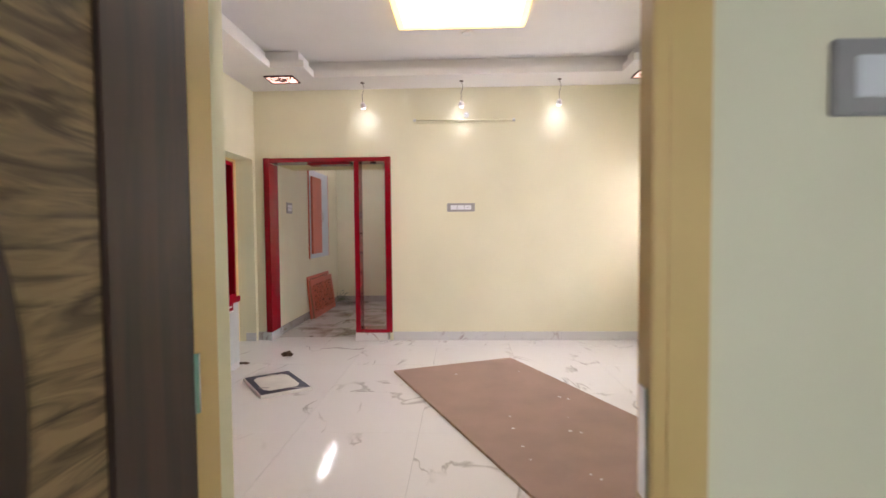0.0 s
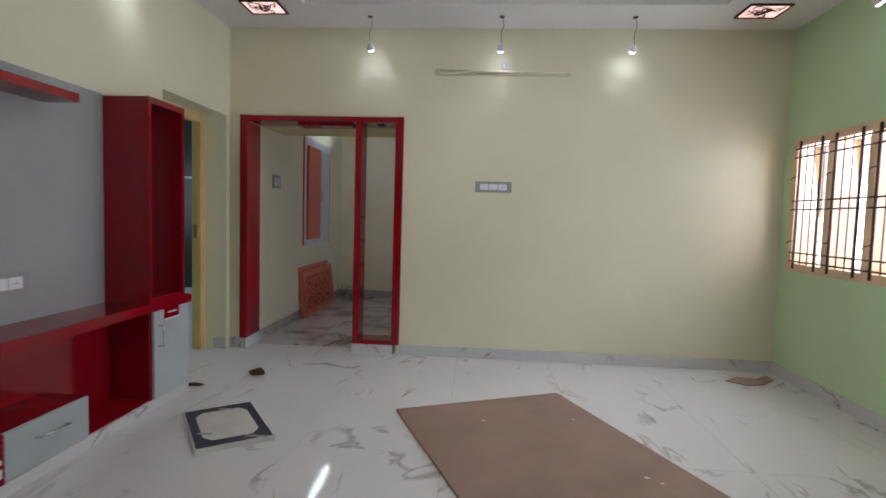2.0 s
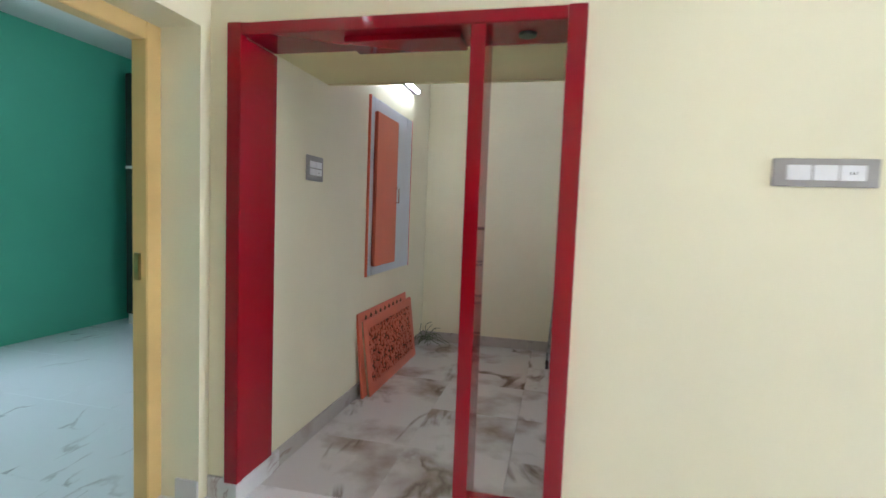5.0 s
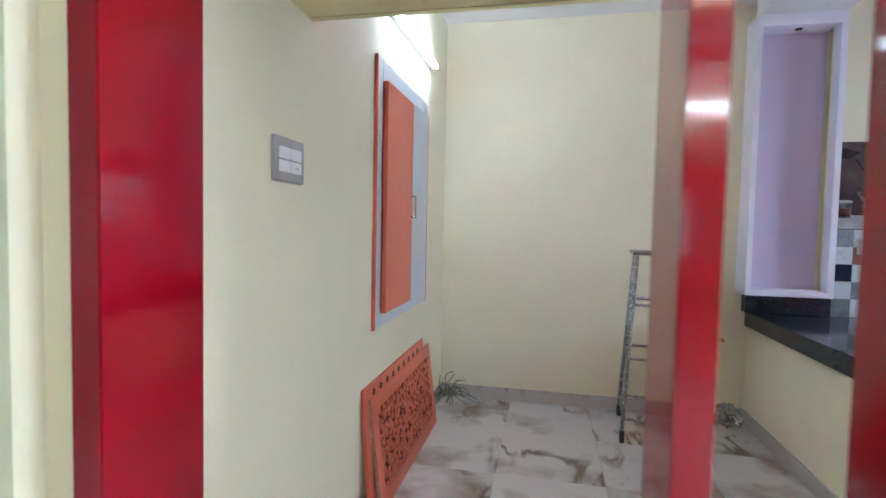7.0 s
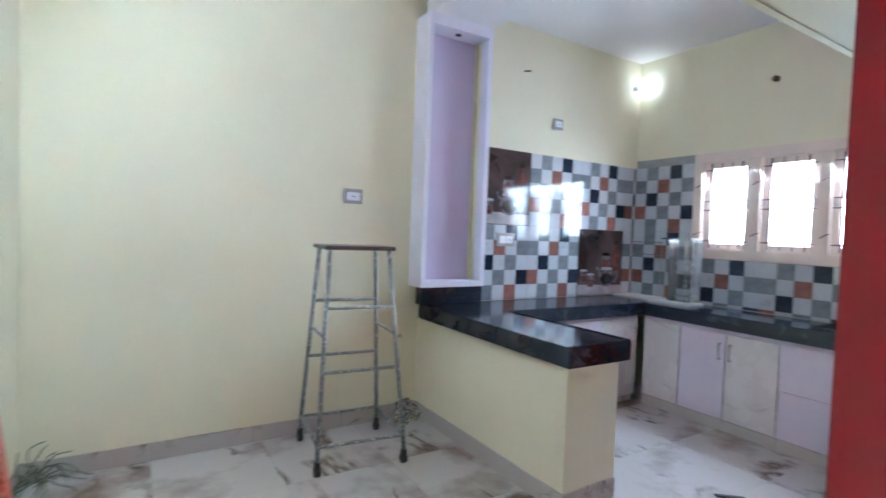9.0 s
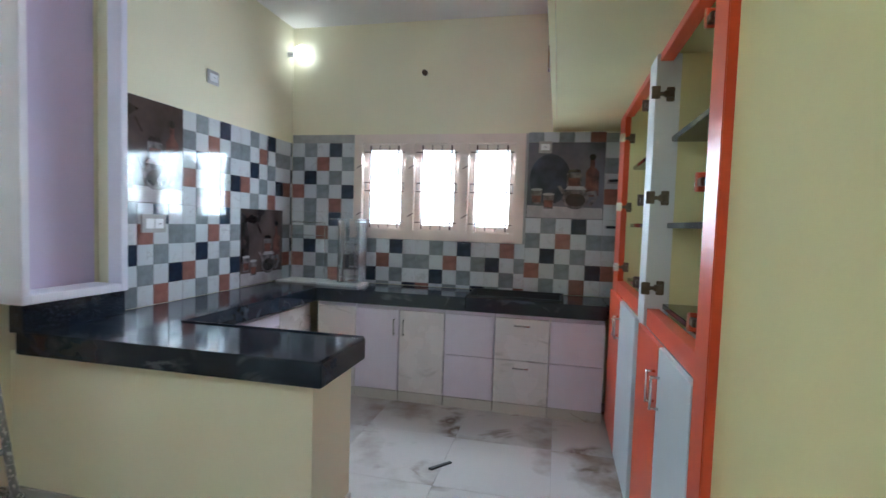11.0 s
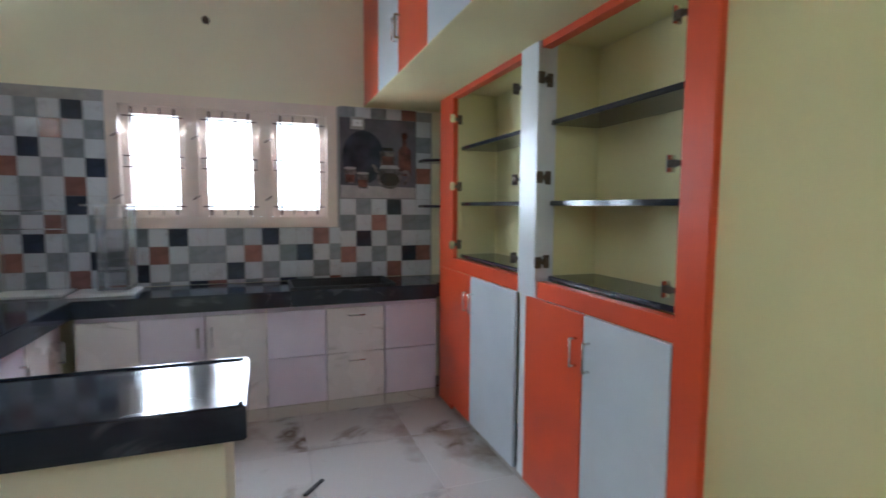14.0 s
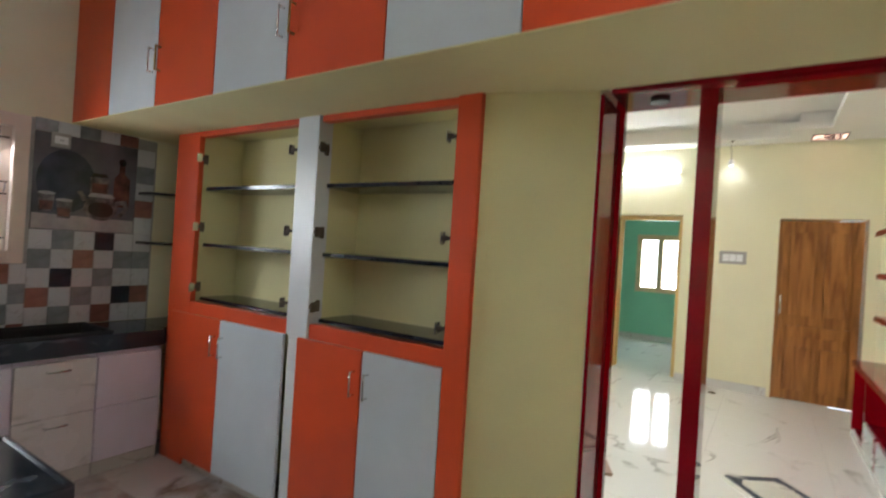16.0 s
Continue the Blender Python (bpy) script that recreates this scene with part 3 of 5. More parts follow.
part("head", boxes((-0.262, 1.138, 2.02, 0.475, 1.222, 2.079), bevel=0.003), OCHRE, d)
part("strike_plate", boxes((0.450, 1.055, 0.90, 0.456, 1.085, 1.07), bevel=0.002), CHROME, d, "dull steel strike plate")

leaf = thing("bedroom_door", (-0.31, 0.7, 0), "open flush bedroom door in striped veneer with dark wenge border", "door")
part("panel", boxes((-0.290, 0.43, 0.02, -0.262, 0.935, 2.0), bevel=0.003), VENEER, leaf)
part("stile", boxes((-0.295, 0.935, 0.012, -0.257, 1.135, 2.02), bevel=0.004), WENGE, leaf, "dark wenge stile")
part("stile", boxes((-0.295, 0.33, 0.012, -0.257, 0.43, 2.02), bevel=0.004), WENGE, leaf, "dark wenge stile")
arc = bmesh.new()
for i in range(24):
    a0, a1 = radians(-72 + 6 * i), radians(-72 + 6 * (i + 1))
    seg = []
    for a, r in ((a0, 0.62), (a1, 0.62), (a1, 0.56), (a0, 0.56)):
        seg.append((0.20 + r * math.cos(a), 1.12 + r * 1.05 * math.sin(a)))
    lo = [arc.verts.new((-0.259, y, z)) for y, z in seg]
    hi = [arc.verts.new((-0.2625, y, z)) for y, z in seg]
    arc.faces.new(lo)
    for k in range(4):
        arc.faces.new((lo[k], lo[(k + 1) % 4], hi[(k + 1) % 4], hi[k]))
part("inlay", arc, WENGE, leaf, "curved dark inlay")
part("hinge", rods(((-0.258, 1.136, 0.3), (-0.258, 1.136, 0.4), 0.007), ((-0.258, 1.136, 1.0), (-0.258, 1.136, 1.1), 0.007), ((-0.258, 1.136, 1.7), (-0.258, 1.136, 1.8), 0.007)), CHROME, leaf)

d = thing("door_frame_2", (-2.4, 5.6, 0), "ochre painted timber door frame with a brass latch", "door frame", kind="structure")
part("jamb", boxes((-2.52, 5.985, 0, -2.44, 6.067, 2.127), bevel=0.004), OCHRE, d)
part("jamb", boxes((-2.52, 5.148, 0, -2.44, 5.23, 2.127), bevel=0.004), OCHRE, d)
part("head", boxes((-2.52, 5.23, 2.05, -2.44, 5.985, 2.127), bevel=0.004), OCHRE, d)
part("latch", boxes((-2.50, 5.972, 1.02, -2.47, 5.986, 1.14), bevel=0.003), BRASS, d)

door = thing("door_1", (-1.73, 1.2, 0), "carved teak main door standing almost shut", "door")
part("door_leaf", boxes((-2.10, 1.355, 0.012, -1.35, 1.395, 2.03), bevel=0.004), WOOD, door)
for (a, b, c, e) in ((-2.02, -1.76, 0.12, 0.62), (-1.70, -1.44, 0.12, 0.62), (-2.02, -1.44, 0.72, 0.86), (-2.02, -1.76, 0.96, 1.90), (-1.70, -1.44, 0.96, 1.90)):
    part("raised_panel", boxes((a, 1.39, c, b, 1.412, e), bevel=0.014), WOOD, door)
for k in range(4):
    part("moulding", boxes((-1.99 + 0.145 * k, 1.406, 1.0, -1.965 + 0.145 * k, 1.420, 1.86), bevel=0.006), WOOD, door)
part("handle", rods(((-1.385, 1.395, 0.98), (-1.385, 1.44, 0.98), 0.007), ((-1.385, 1.395, 1.16), (-1.385, 1.44, 1.16), 0.007), ((-1.385, 1.44, 0.96), (-1.385, 1.44, 1.18), 0.009)), CHROME, door, "slim brass pull handle", smooth=True)
part("door_frame", boxes((-1.35, 1.07, 0, -1.338, 1.403, 2.052), (-2.122, 1.07, 0, -2.11, 1.403, 2.052), (-2.11, 1.07, 2.04, -1.35, 1.403, 2.052)), WOOD, door)

# ---- the crimson opening frame ----
rf = thing("opening_frame", (-1.37, 6.28, 0), "glossy crimson laminate frame lining the wide opening", "frame")
part("jamb", boxes((-2.099, 6.10, 0.10, -2.062, 6.376, 2.086), (-2.125, 6.084, 0.10, -2.057, 6.128, 2.141), bevel=0.003), RED, rf)
part("jamb", boxes((-0.688, 6.10, 0.10, -0.673, 6.376, 2.086), (-0.706, 6.084, 0.096, -0.636, 6.128, 2.141), bevel=0.003), RED, rf)
part("head", boxes((-2.0565, 6.086, 2.088, -0.7065, 6.35, 2.138), bevel=0.003), RED, rf)
part("post", boxes((-1.066, 6.09, 0.135, -1.008, 6.292, 2.088), bevel=0.003), RED, rf)
part("sill", boxes((-1.066, 6.087, 0.095, -0.702, 6.292, 0.135), bevel=0.003), RED, rf)
part("head_panel", boxes((-1.62, 6.16, 2.066, -1.12, 6.33, 2.0875), bevel=0.003), RED, rf)
part("downlight", turned([(0.035, 0), (0.035, 0.012), (0.03, 0.012)], (-0.86, 6.22, 2.076)), BLACK, rf, "dark recessed lamp hole")
part("plinth", boxes((-1.070, 6.083, 0, -0.692, 6.297, 0.094), bevel=0.002), SKIRT, rf, "grey marble plinth")
part("plinth", boxes((-2.10, 6.083, 0, -2.060, 6.446, 0.099), bevel=0.002), SKIRT, rf, "grey marble plinth")

# ---- hall: wall unit for the television ----


def d_handle(parent, centre, length, normal, upright=True, mat=None, r=0.005):
    """A bent-rod pull handle standing off a door."""
    c, n = Vector(centre), Vector(normal)
    u = Vector((0, 0, 1)) if upright else (Vector((0, 1, 0)) if abs(n.x) > 0.5 else Vector((1, 0, 0)))
    a, b = c - u * length / 2, c + u * length / 2
    bm = rods((a, a + n * 0.028, r), (b, b + n * 0.028, r), (a + n * 0.028 - u * r, b + n * 0.028 + u * r, r), sides=8)
    return part("handle", bm, mat or CHROME, parent, "chrome bow handle", smooth=True)


FX, BX = -1.948, -2.236          # front and back planes of the wall unit
tv = thing("tv_console", (-2.09, 3.6, 0), "glossy crimson low console with pale grey drawers", "cabinet")
part("plinth", boxes((BX, 2.4, 0, FX - 0.006, 4.985, 0.064), bevel=0.002), SKIRT, tv, "white marble plinth")
part("bottom_board", boxes((BX, 2.4, 0.064, FX - 0.022, 4.98, 0.074)), RED, tv)
part("back_board", boxes((BX, 2.4, 0.062, BX + 0.012, 4.98, 0.628)), RED, tv)
part("shelf", boxes((BX + 0.012, 3.06, 0.266, FX - 0.03, 4.075, 0.28)), RED, tv)
for y0, y1, front, top in ((2.4, 2.42, 0.004, 0.628), (3.025, 3.06, 0.004, 0.628), (4.075, 4.093, 0.02, 0.28), (4.585, 4.603, 0.02, 0.628), (4.962, 4.98, 0.02, 0.628)):
    part("upright", boxes((BX + 0.012, y0, 0.062, FX - front, y1, top)), RED, tv)
part("top", boxes((BX, 2.38, 0.629, FX + 0.014, 4.995, 0.685), bevel=0.004), RED, tv)
for a, b in ((3.062, 3.525), (3.605, 4.072)):
    dr = part("drawer", boxes((FX - 0.018, a, 0.066, FX, b, 0.286), bevel=0.002), DRAWER_GREY, tv, "pale grey drawer front")
    d_handle(dr, (FX, (a + b) / 2, 0.205), 0.16, (1, 0, 0), upright=False)
part("filler_strip", boxes((FX - 0.018, 3.527, 0.066, FX + 0.003, 3.603, 0.284), bevel=0.002), RED, tv)
part("sticker", boxes((FX + 0.003, 3.545, 0.10, FX + 0.005, 3.587, 0.14), (FX + 0.003, 3.545, 0.16, FX + 0.005, 3.587, 0.18)), PVC, tv, "small white label bars")
cd = part("door", boxes((FX - 0.018, 4.605, 0.066, FX, 4.978, 0.627), bevel=0.002), DRAWER_GREY, tv, "pale grey cupboard door")
d_handle(cd, (FX, 4.655, 0.465), 0.13, (1, 0, 0))
part("label_tag", boxes((FX + 0.001, 4.70, 0.548, FX + 0.004, 4.86, 0.628), bevel=0.001), RED, tv, "crimson maker's tag")
part("label_line", boxes((FX + 0.004, 4.70, 0.550, FX + 0.006, 4.86, 0.563), (FX + 0.004, 4.74, 0.595, FX + 0.0055, 4.83, 0.605)), PVC, tv, "white bar on the tag")

tower = thing("tower_shelf", (-2.09, 4.73, 0.68), "open crimson laminate tower on the console", "shelf")
part("side_panel", boxes((BX, 4.55, 0.681, FX, 4.572, 1.937), bevel=0.002), RED, tower)
part("side_panel", boxes((BX, 4.89, 0.681, FX, 4.913, 1.937), bevel=0.002), RED, tower)
part("top_panel", boxes((BX, 4.572, 1.907, FX, 4.89, 1.937), bevel=0.002), RED, tower)
part("bottom_panel", boxes((BX, 4.572, 0.681, FX, 4.89, 0.711), bevel=0.002), RED, tower)
part("back_panel", boxes((BX, 4.572, 0.711, BX + 0.01, 4.89, 1.907)), GREY_PANEL, tower, "satin grey back panel")
part("face_frame", boxes((FX, 4.548, 0.681, FX + 0.012, 4.576, 1.939), (FX, 4.885, 0.681, FX + 0.012, 4.915, 1.939), (FX, 4.576, 1.90, FX + 0.012, 4.885, 1.939), (FX, 4.576, 0.681, FX + 0.012, 4.885, 0.718), bevel=0.002), RED, tower)

single("wall_panel", boxes((BX, 2.4, 0.681, BX + 0.014, 4.548, 1.945), bevel=0.002), GREY_PANEL, "satin grey laminate panel behind the console", "panel")
for y in (3.50, 3.545):
    single("cable_hole", rods(((BX + 0.0142, y, 0.915), (BX + 0.0155, y, 0.915), 0.009), sides=12), BLACK, "dark cable hole in the grey panel", "cable hole", "cable holes")
for y0, y1, z, dp in ((2.6, 4.13, 1.80, 0.205), (2.6, 3.425, 1.435, 0.185), (2.6, 3.415, 1.07, 0.185)):
    single("wall_shelf", boxes((BX + 0.014, y0, z, BX + 0.014 + dp, y1, z + 0.045), bevel=0.003), RED, "crimson floating shelf on the grey panel", "shelf", "floating shelves")


def switchboard(origin, along, normal, width, height, rockers, rows=1, label="grey framed switchboard with white rockers"):
    """A wall plate and its rocker modules."""
    o, u, n = Vector(origin), Vector(along), Vector(normal)
    e = thing("switchboard", o, label, "switch")

    def slab(u0, u1, z0, z1, d0, d1, bev):
        pts = [o + u * a + n * b + Vector((0, 0, c)) for a in (u0, u1) for b in (d0, d1) for c in (z0, z1)]
        lo = [min(p[k] for p in pts) for k in range(3)]
        hi = [max(p[k] for p in pts) for k in range(3)]
        return boxes((*lo, *hi), bevel=bev)
    part("plate", slab(0, width, 0, height, 0, 0.012, 0.003), SWITCH_GREY, e)
    mu, mv = width * 0.12, height * 0.2
    cw, ch = (width - 2 * mu) / rockers, (height - 2 * mv) / rows
    for i in range(rockers):
        for j in range(rows):
            r = part("rocker", slab(mu + i * cw + 0.003, mu + (i + 1) * cw - 0.003, mv + j * ch + 0.003, mv + (j + 1) * ch - 0.003, 0.010, 0.017, 0.002), SWITCH_WHITE, e)
            if i == rockers - 1 and j == 0:
                k = mu + (i + 0.5) * cw
                part("socket_hole", slab(k - 0.008, k - 0.004, mv + 0.4 * ch, mv + 0.55 * ch, 0.017, 0.0176, 0), BLACK, r)
                part("socket_hole", slab(k + 0.004, k + 0.008, mv + 0.4 * ch, mv + 0.55 * ch, 0.017, 0.0176, 0), BLACK, r)
    return e


switchboard((0.012, HY1, 1.500), (1, 0, 0), (0, -1, 0), 0.32, 0.096, 3)
switchboard((BX + 0.014, 3.70, 0.83), (0, 1, 0), (1, 0, 0), 0.32, 0.107, 3, label="grey socket plate with white rockers on the grey panel")
switchboard((-1.03, HY0, 1.50), (1, 0, 0), (0, 1, 0), 0.28, 0.15, 3)
switchboard((0.70, BY1, 1.455), (1, 0, 0), (0, -1, 0), 0.22, 0.105, 2)
switchboard((KX0, 6.70, 1.52), (0, 1, 0), (1, 0, 0), 0.19, 0.14, 2, 2, label="grey plate with four white rockers")
switchboard((-0.41, KY1, 1.515), (1, 0, 0), (0, -1, 0), 0.13, 0.10, 1)
switchboard((1.35, 9.20, 2.24), (1, 0, 0), (0, -1, 0), 0.11, 0.09, 1)
switchboard((0.80, 9.190, 1.255), (1, 0, 0), (0, -1, 0), 0.18, 0.105, 2, label="grey socket plate on the kitchen tiles")
switchboard((KX1 - 0.012, 6.97, 1.93), (0, 1, 0), (-1, 0, 0), 0.10, 0.09, 1, label="small grey socket plate on the kitchen tiles")

# ---- hall: ceiling and wall lights ----
cl = thing("ceiling_light_panel", (0.19, 3.9, TRAY), "glowing recessed ceiling light panel with warm edges", "light")
X0, X1, Y0, Y1 = -0.36, 0.74, 2.75, 4.82
part("diffuser", boxes((X0 + 0.05, Y0 + 0.05, TRAY - 0.012, X1 - 0.05, Y1 - 0.05, TRAY - 0.004)), PANEL_GLOW, cl)
part("warm_strip", boxes((X0, Y0, TRAY - 0.03, X0 + 0.05, Y1, TRAY - 0.004), (X1 - 0.05, Y0, TRAY - 0.03, X1, Y1, TRAY - 0.004), (X0 + 0.05, Y0, TRAY - 0.03, X1 - 0.05, Y0 + 0.05, TRAY - 0.004), (X0 + 0.05, Y1 - 0.05, TRAY - 0.03, X1 - 0.05, Y1, TRAY - 0.004)), WARM_GLOW, cl, "warm yellow edge strip")


def lattice_lamp(cx, cy):
    e = thing("lattice_downlight", (cx, cy, SOFFIT), "square brown lattice ceiling lamp glowing warm", "light", "corner lattice lamps")
    h, z = 0.155, SOFFIT
    part("diffuser", boxes((cx - h + 0.012, cy - h * 0.82 + 0.012, z - 0.006, cx + h - 0.012, cy + h * 0.82 - 0.012, z - 0.001)), LATTICE_GLOW, e)
    part("frame", boxes((cx - h, cy - h * 0.82, z - 0.014, cx - h + 0.014, cy + h * 0.82, z), (cx + h - 0.014, cy - h * 0.82, z - 0.014, cx + h, cy + h * 0.82, z),
                        (cx - h + 0.014, cy - h * 0.82, z - 0.014, cx + h - 0.014, cy - h * 0.82 + 0.014, z), (cx - h + 0.014, cy + h * 0.82 - 0.014, z - 0.014, cx + h - 0.014, cy + h * 0.82, z)), BROWN_BAR, e)
    rng = random.Random(7)
    bm = bmesh.new()
    for i in range(20):
        x, y = cx + rng.uniform(-0.10, 0.10), cy + rng.uniform(-0.08, 0.08)
        a, r = rng.uniform(0, 6.28), rng.uniform(0.02, 0.035)
        for k in range(5):
            b0, b1 = a + k * 0.7, a + (k + 1) * 0.7
            rod(bm, (x + r * math.cos(b0), y + r * math.sin(b0), z - 0.009), (x + r * math.cos(b1), y + r * math.sin(b1), z - 0.009), 0.0048, 5)
    part("lattice", bm, BROWN_BAR, e)
    return e


for cx, cy in ((-1.73, 5.68), (2.17, 5.74), (-1.73, 1.62), (2.18, 1.62)):
    lattice_lamp(cx, cy)


def hanging_spot(x, y, aim, energy):
    """A bare lamp hanging by its wire out of the false ceiling, lighting the wall."""
    e = thing("hanging_spotlight", (x, y, SOFFIT), "small white spotlight hanging by its wire from the ceiling", "light", "hanging spotlights")
    tip = Vector((x, y, SOFFIT - 0.22))
    part("rose", turned([(0.022, -0.006), (0.022, 0.0)], (x, y, SOFFIT)), BROWN_BAR, e)
    part("wire", rods(((x, y, SOFFIT), (x + 0.018, y + 0.004, SOFFIT - 0.07), 0.0025), ((x + 0.018, y + 0.004, SOFFIT - 0.07), (x - 0.004, y, SOFFIT - 0.13), 0.0025), ((x - 0.004, y, SOFFIT - 0.13), tuple(tip), 0.0025), sides=6), BROWN_BAR, e)
    way = (Vector(aim) - tip).normalized()
    part("housing", rod(bmesh.new(), tip, tip + way * 0.05, 0.018, 14, 0.034), PVC, e)
    part("lens", rod(bmesh.new(), tip + way * 0.0505, tip + way * 0.066, 0.033, 14, 0.024), BULB_GLOW, e, "glowing lens")
    lamp("spot_beam", "SPOT", energy, look(tip + way * 0.085, tip + way * 2), (0.92, 0.98, 1.0), cone=120)


SPOT = 1.8
for x in (-0.905, 0.187, 1.255):
    hanging_spot(x, 5.87, (x, 6.13, 2.50), SPOT)
hanging_spot(-2.0, 4.76, (-2.24, 4.76, 2.52), SPOT)
hanging_spot(-2.0, 3.2, (-2.24, 3.2, 2.52), SPOT)
hanging_spot(2.42, 4.98, (2.64, 4.98, 2.52), SPOT)
hanging_spot(2.42, 3.2, (2.64, 3.2, 2.52), SPOT)
hanging_spot(-0.83, 1.66, (-0.83, 1.40, 2.5), SPOT)


def tube_lamp(name, a, b, out, lit, label):
    """A batten with a round tube; out is the way it stands off the wall."""
    a, b, n = Vector(a), Vector(b), Vector(out)
    e = thing(name, (a + b) / 2, label, "light")
    u = (b - a).normalized()
    lo = [min((a)[k], (b + n * 0.03)[k]) for k in range(3)]
    hi = [max((a)[k], (b + n * 0.03)[k]) for k in range(3)]
    part("batten", boxes((lo[0], lo[1], lo[2] - 0.016, hi[0], hi[1], hi[2] + 0.016), bevel=0.003), PVC if lit else CREAM, e)
    part("tube", rods((a + n * 0.05 + u * 0.03, b + n * 0.05 - u * 0.03, 0.014 if lit else 0.008), sides=14), TUBE_GLOW if lit else CREAM, e, smooth=True)
    for p, s in ((a, 1), (b, -1)):
        part("end_cap", rods((p + n * 0.05 + u * 0.005 * s, p + n * 0.05 + u * 0.035 * s, 0.017), sides=12), PVC, e)
    return e


tube_lamp("tube_light", (-0.37, HY1, 2.545), (0.80, HY1, 2.535), (0, -1, 0), False, "unlit slim tube light on the cream wall")
tube_lamp("tube_light", (-0.28, HY0, 2.62), (0.70, HY0, 2.62), (0, 1, 0), True, "lit white tube light above the bedroom doorway")
tube_lamp("tube_light", (KX0, 7.70, 2.48), (KX0, 8.72, 2.48), (1, 0, 0), True, "lit white tube light above the coral wall cabinet")
e = thing("lamp_holder", (0.24, HY1, 2.605), "white round angled bulb holder on the wall", "lamp holder")
part("base", rods(((0.24, HY1, 2.605), (0.24, HY1 - 0.014, 2.605), 0.033), sides=18), PVC, e)
part("socket", rods(((0.24, HY1 - 0.01, 2.605), (0.232, HY1 - 0.055, 2.585), 0.02), sides=14), PVC, e)
single("junction_cover", boxes((HX0, 3.45, 2.36, HX0 + 0.012, 3.72, 2.62), bevel=0.003), PVC, "white square wall cover", "cover")
single("ceiling_hook", turned([(0.045, -0.012), (0.05, 0.0)], (0.24, 5.0, TRAY)), PVC, "white round ceiling fan rose", "ceiling rose")

# ---- hall: things on the floor ----
c0, c1, c3 = Vector((-0.443, 4.80, 0)), Vector((0.658, 5.27, 0)), Vector((0.625, 2.45, 0))
c2 = c1 + (c3 - c0)
bd = thing("plywood_board", (0.6, 3.9, 0), "brown laminated plywood board lying on the floor", "board")


def slab_of(points, z0, z1, bevel=0.0):
    bm = prism([(p.x, p.y) for p in points], "z", z0, z1)
    if bevel:
        bmesh.ops.bevel(bm, geom=bm.edges[:], offset=bevel, segments=1, affect="EDGES")
    return bm


part("core", slab_of((c0, c1, c2, c3), 0.001, 0.016), BOARD_EDGE, bd)
part("face", slab_of((c0, c1, c2, c3), 0.016, 0.019, 0.001), BOARD, bd)
cr = random.Random(3)
for i in range(14):
    p = c0 + (c1 - c0) * cr.uniform(0.15, 0.95) + (c3 - c0) * cr.uniform(0.1, 0.9)
    s = cr.uniform(0.004, 0.012)
    single("paint_fleck", boxes((p.x - s, p.y - s * 0.6, 0.0185, p.x + s, p.y + s * 0.6, 0.021), bevel=0.001), PVC, "white fleck of plaster on the board", "plaster fleck", "plaster flecks")

t0, t1, t2, t3 = Vector((-1.725, 4.54, 0)), Vector((-1.402, 4.777, 0)), Vector((-1.046, 4.305, 0)), Vector((-1.379, 4.075, 0))
bx = thing("tile_carton", (-1.39, 4.43, 0), "flat carton of floor tiles with a navy printed border", "box")
part("carton", slab_of((t0, t1, t2, t3), 0, 0.026, 0.002), CARTON, bx)
mid = (t0 + t1 + t2 + t3) / 4


def inset(f):
    return [mid + (p - mid) * f for p in (t0, t1, t2, t3)]


part("printed_border", slab_of(inset(0.955), 0.026, 0.0272), NAVY_PRINT, bx)
inner = []
for a, b in zip(inset(0.72), inset(0.72)[1:] + inset(0.72)[:1]):
    for f in (0.14, 0.86):
        inner.append(a + (b - a) * f)
part("label_field", slab_of(inner, 0.0272, 0.0284), CARTON, bx)
for f, g, s in ((0.3, 0.5, 0.06), (-0.35, 0.2, 0.04), (0.1, -0.42, 0.05)):
    q = mid + (t1 - t0) * f * 0.9 + (t3 - t0) * g * 0.9
    part("print_mark", boxes((q.x - s, q.y - 0.012, 0.0284, q.x + s, q.y + 0.012, 0.0292)), SWITCH_GREY, bx)


def crumple(name, centre, size, flat, mat, label, category, seed):
    bm = bmesh.new()
    bmesh.ops.create_icosphere(bm, subdivisions=3, radius=1)
    for v in bm.verts:
        k = 1 + 0.55 * noise.noise(v.co * 2.3 + Vector((seed, 0, 0))) + 0.25 * noise.noise(v.co * 6 + Vector((0, seed, 0)))
        v.co = Vector((v.co.x * size[0] * k, v.co.y * size[1] * k, max(-0.55, v.co.z) * flat * k))
    low = min(v.co.z for v in bm.verts)
    bmesh.ops.translate(bm, verts=bm.verts, vec=Vector(centre) - Vector((0, 0, low)))
    return single(name, bm, mat, label, category)


crumple("rag", (-1.63, 5.375, 0), (0.055, 0.04), 0.028, DARK_BROWN, "small crumpled brown rag on the white tiles", "rag", 1.0)
crumple("scrap", (-1.965, 5.07, 0), (0.06, 0.022), 0.012, DARK_BROWN, "dark scrap beside the console", "scrap", 4.0)
crumple("scrap", (-0.78, 1.75, 0), (0.035, 0.025), 0.012, DARK_BROWN, "dark scrap on the tiles by the door", "scrap", 9.0)
crumple("plastic_bag", (0.05, 9.17, 0), (0.085, 0.07), 0.085, FOIL, "crumpled clear plastic bag in the corner", "bag", 6.0)
cb = thing("cardboard_piece", (2.26, 5.78, 0), "torn brown cardboard lying on the tiles", "cardboard")
part("sheet", prism([(2.10, 5.80), (2.22, 5.70), (2.40, 5.76), (2.44, 5.88), (2.25, 5.92)], "z", 0.004, 0.01), BOARD, cb)
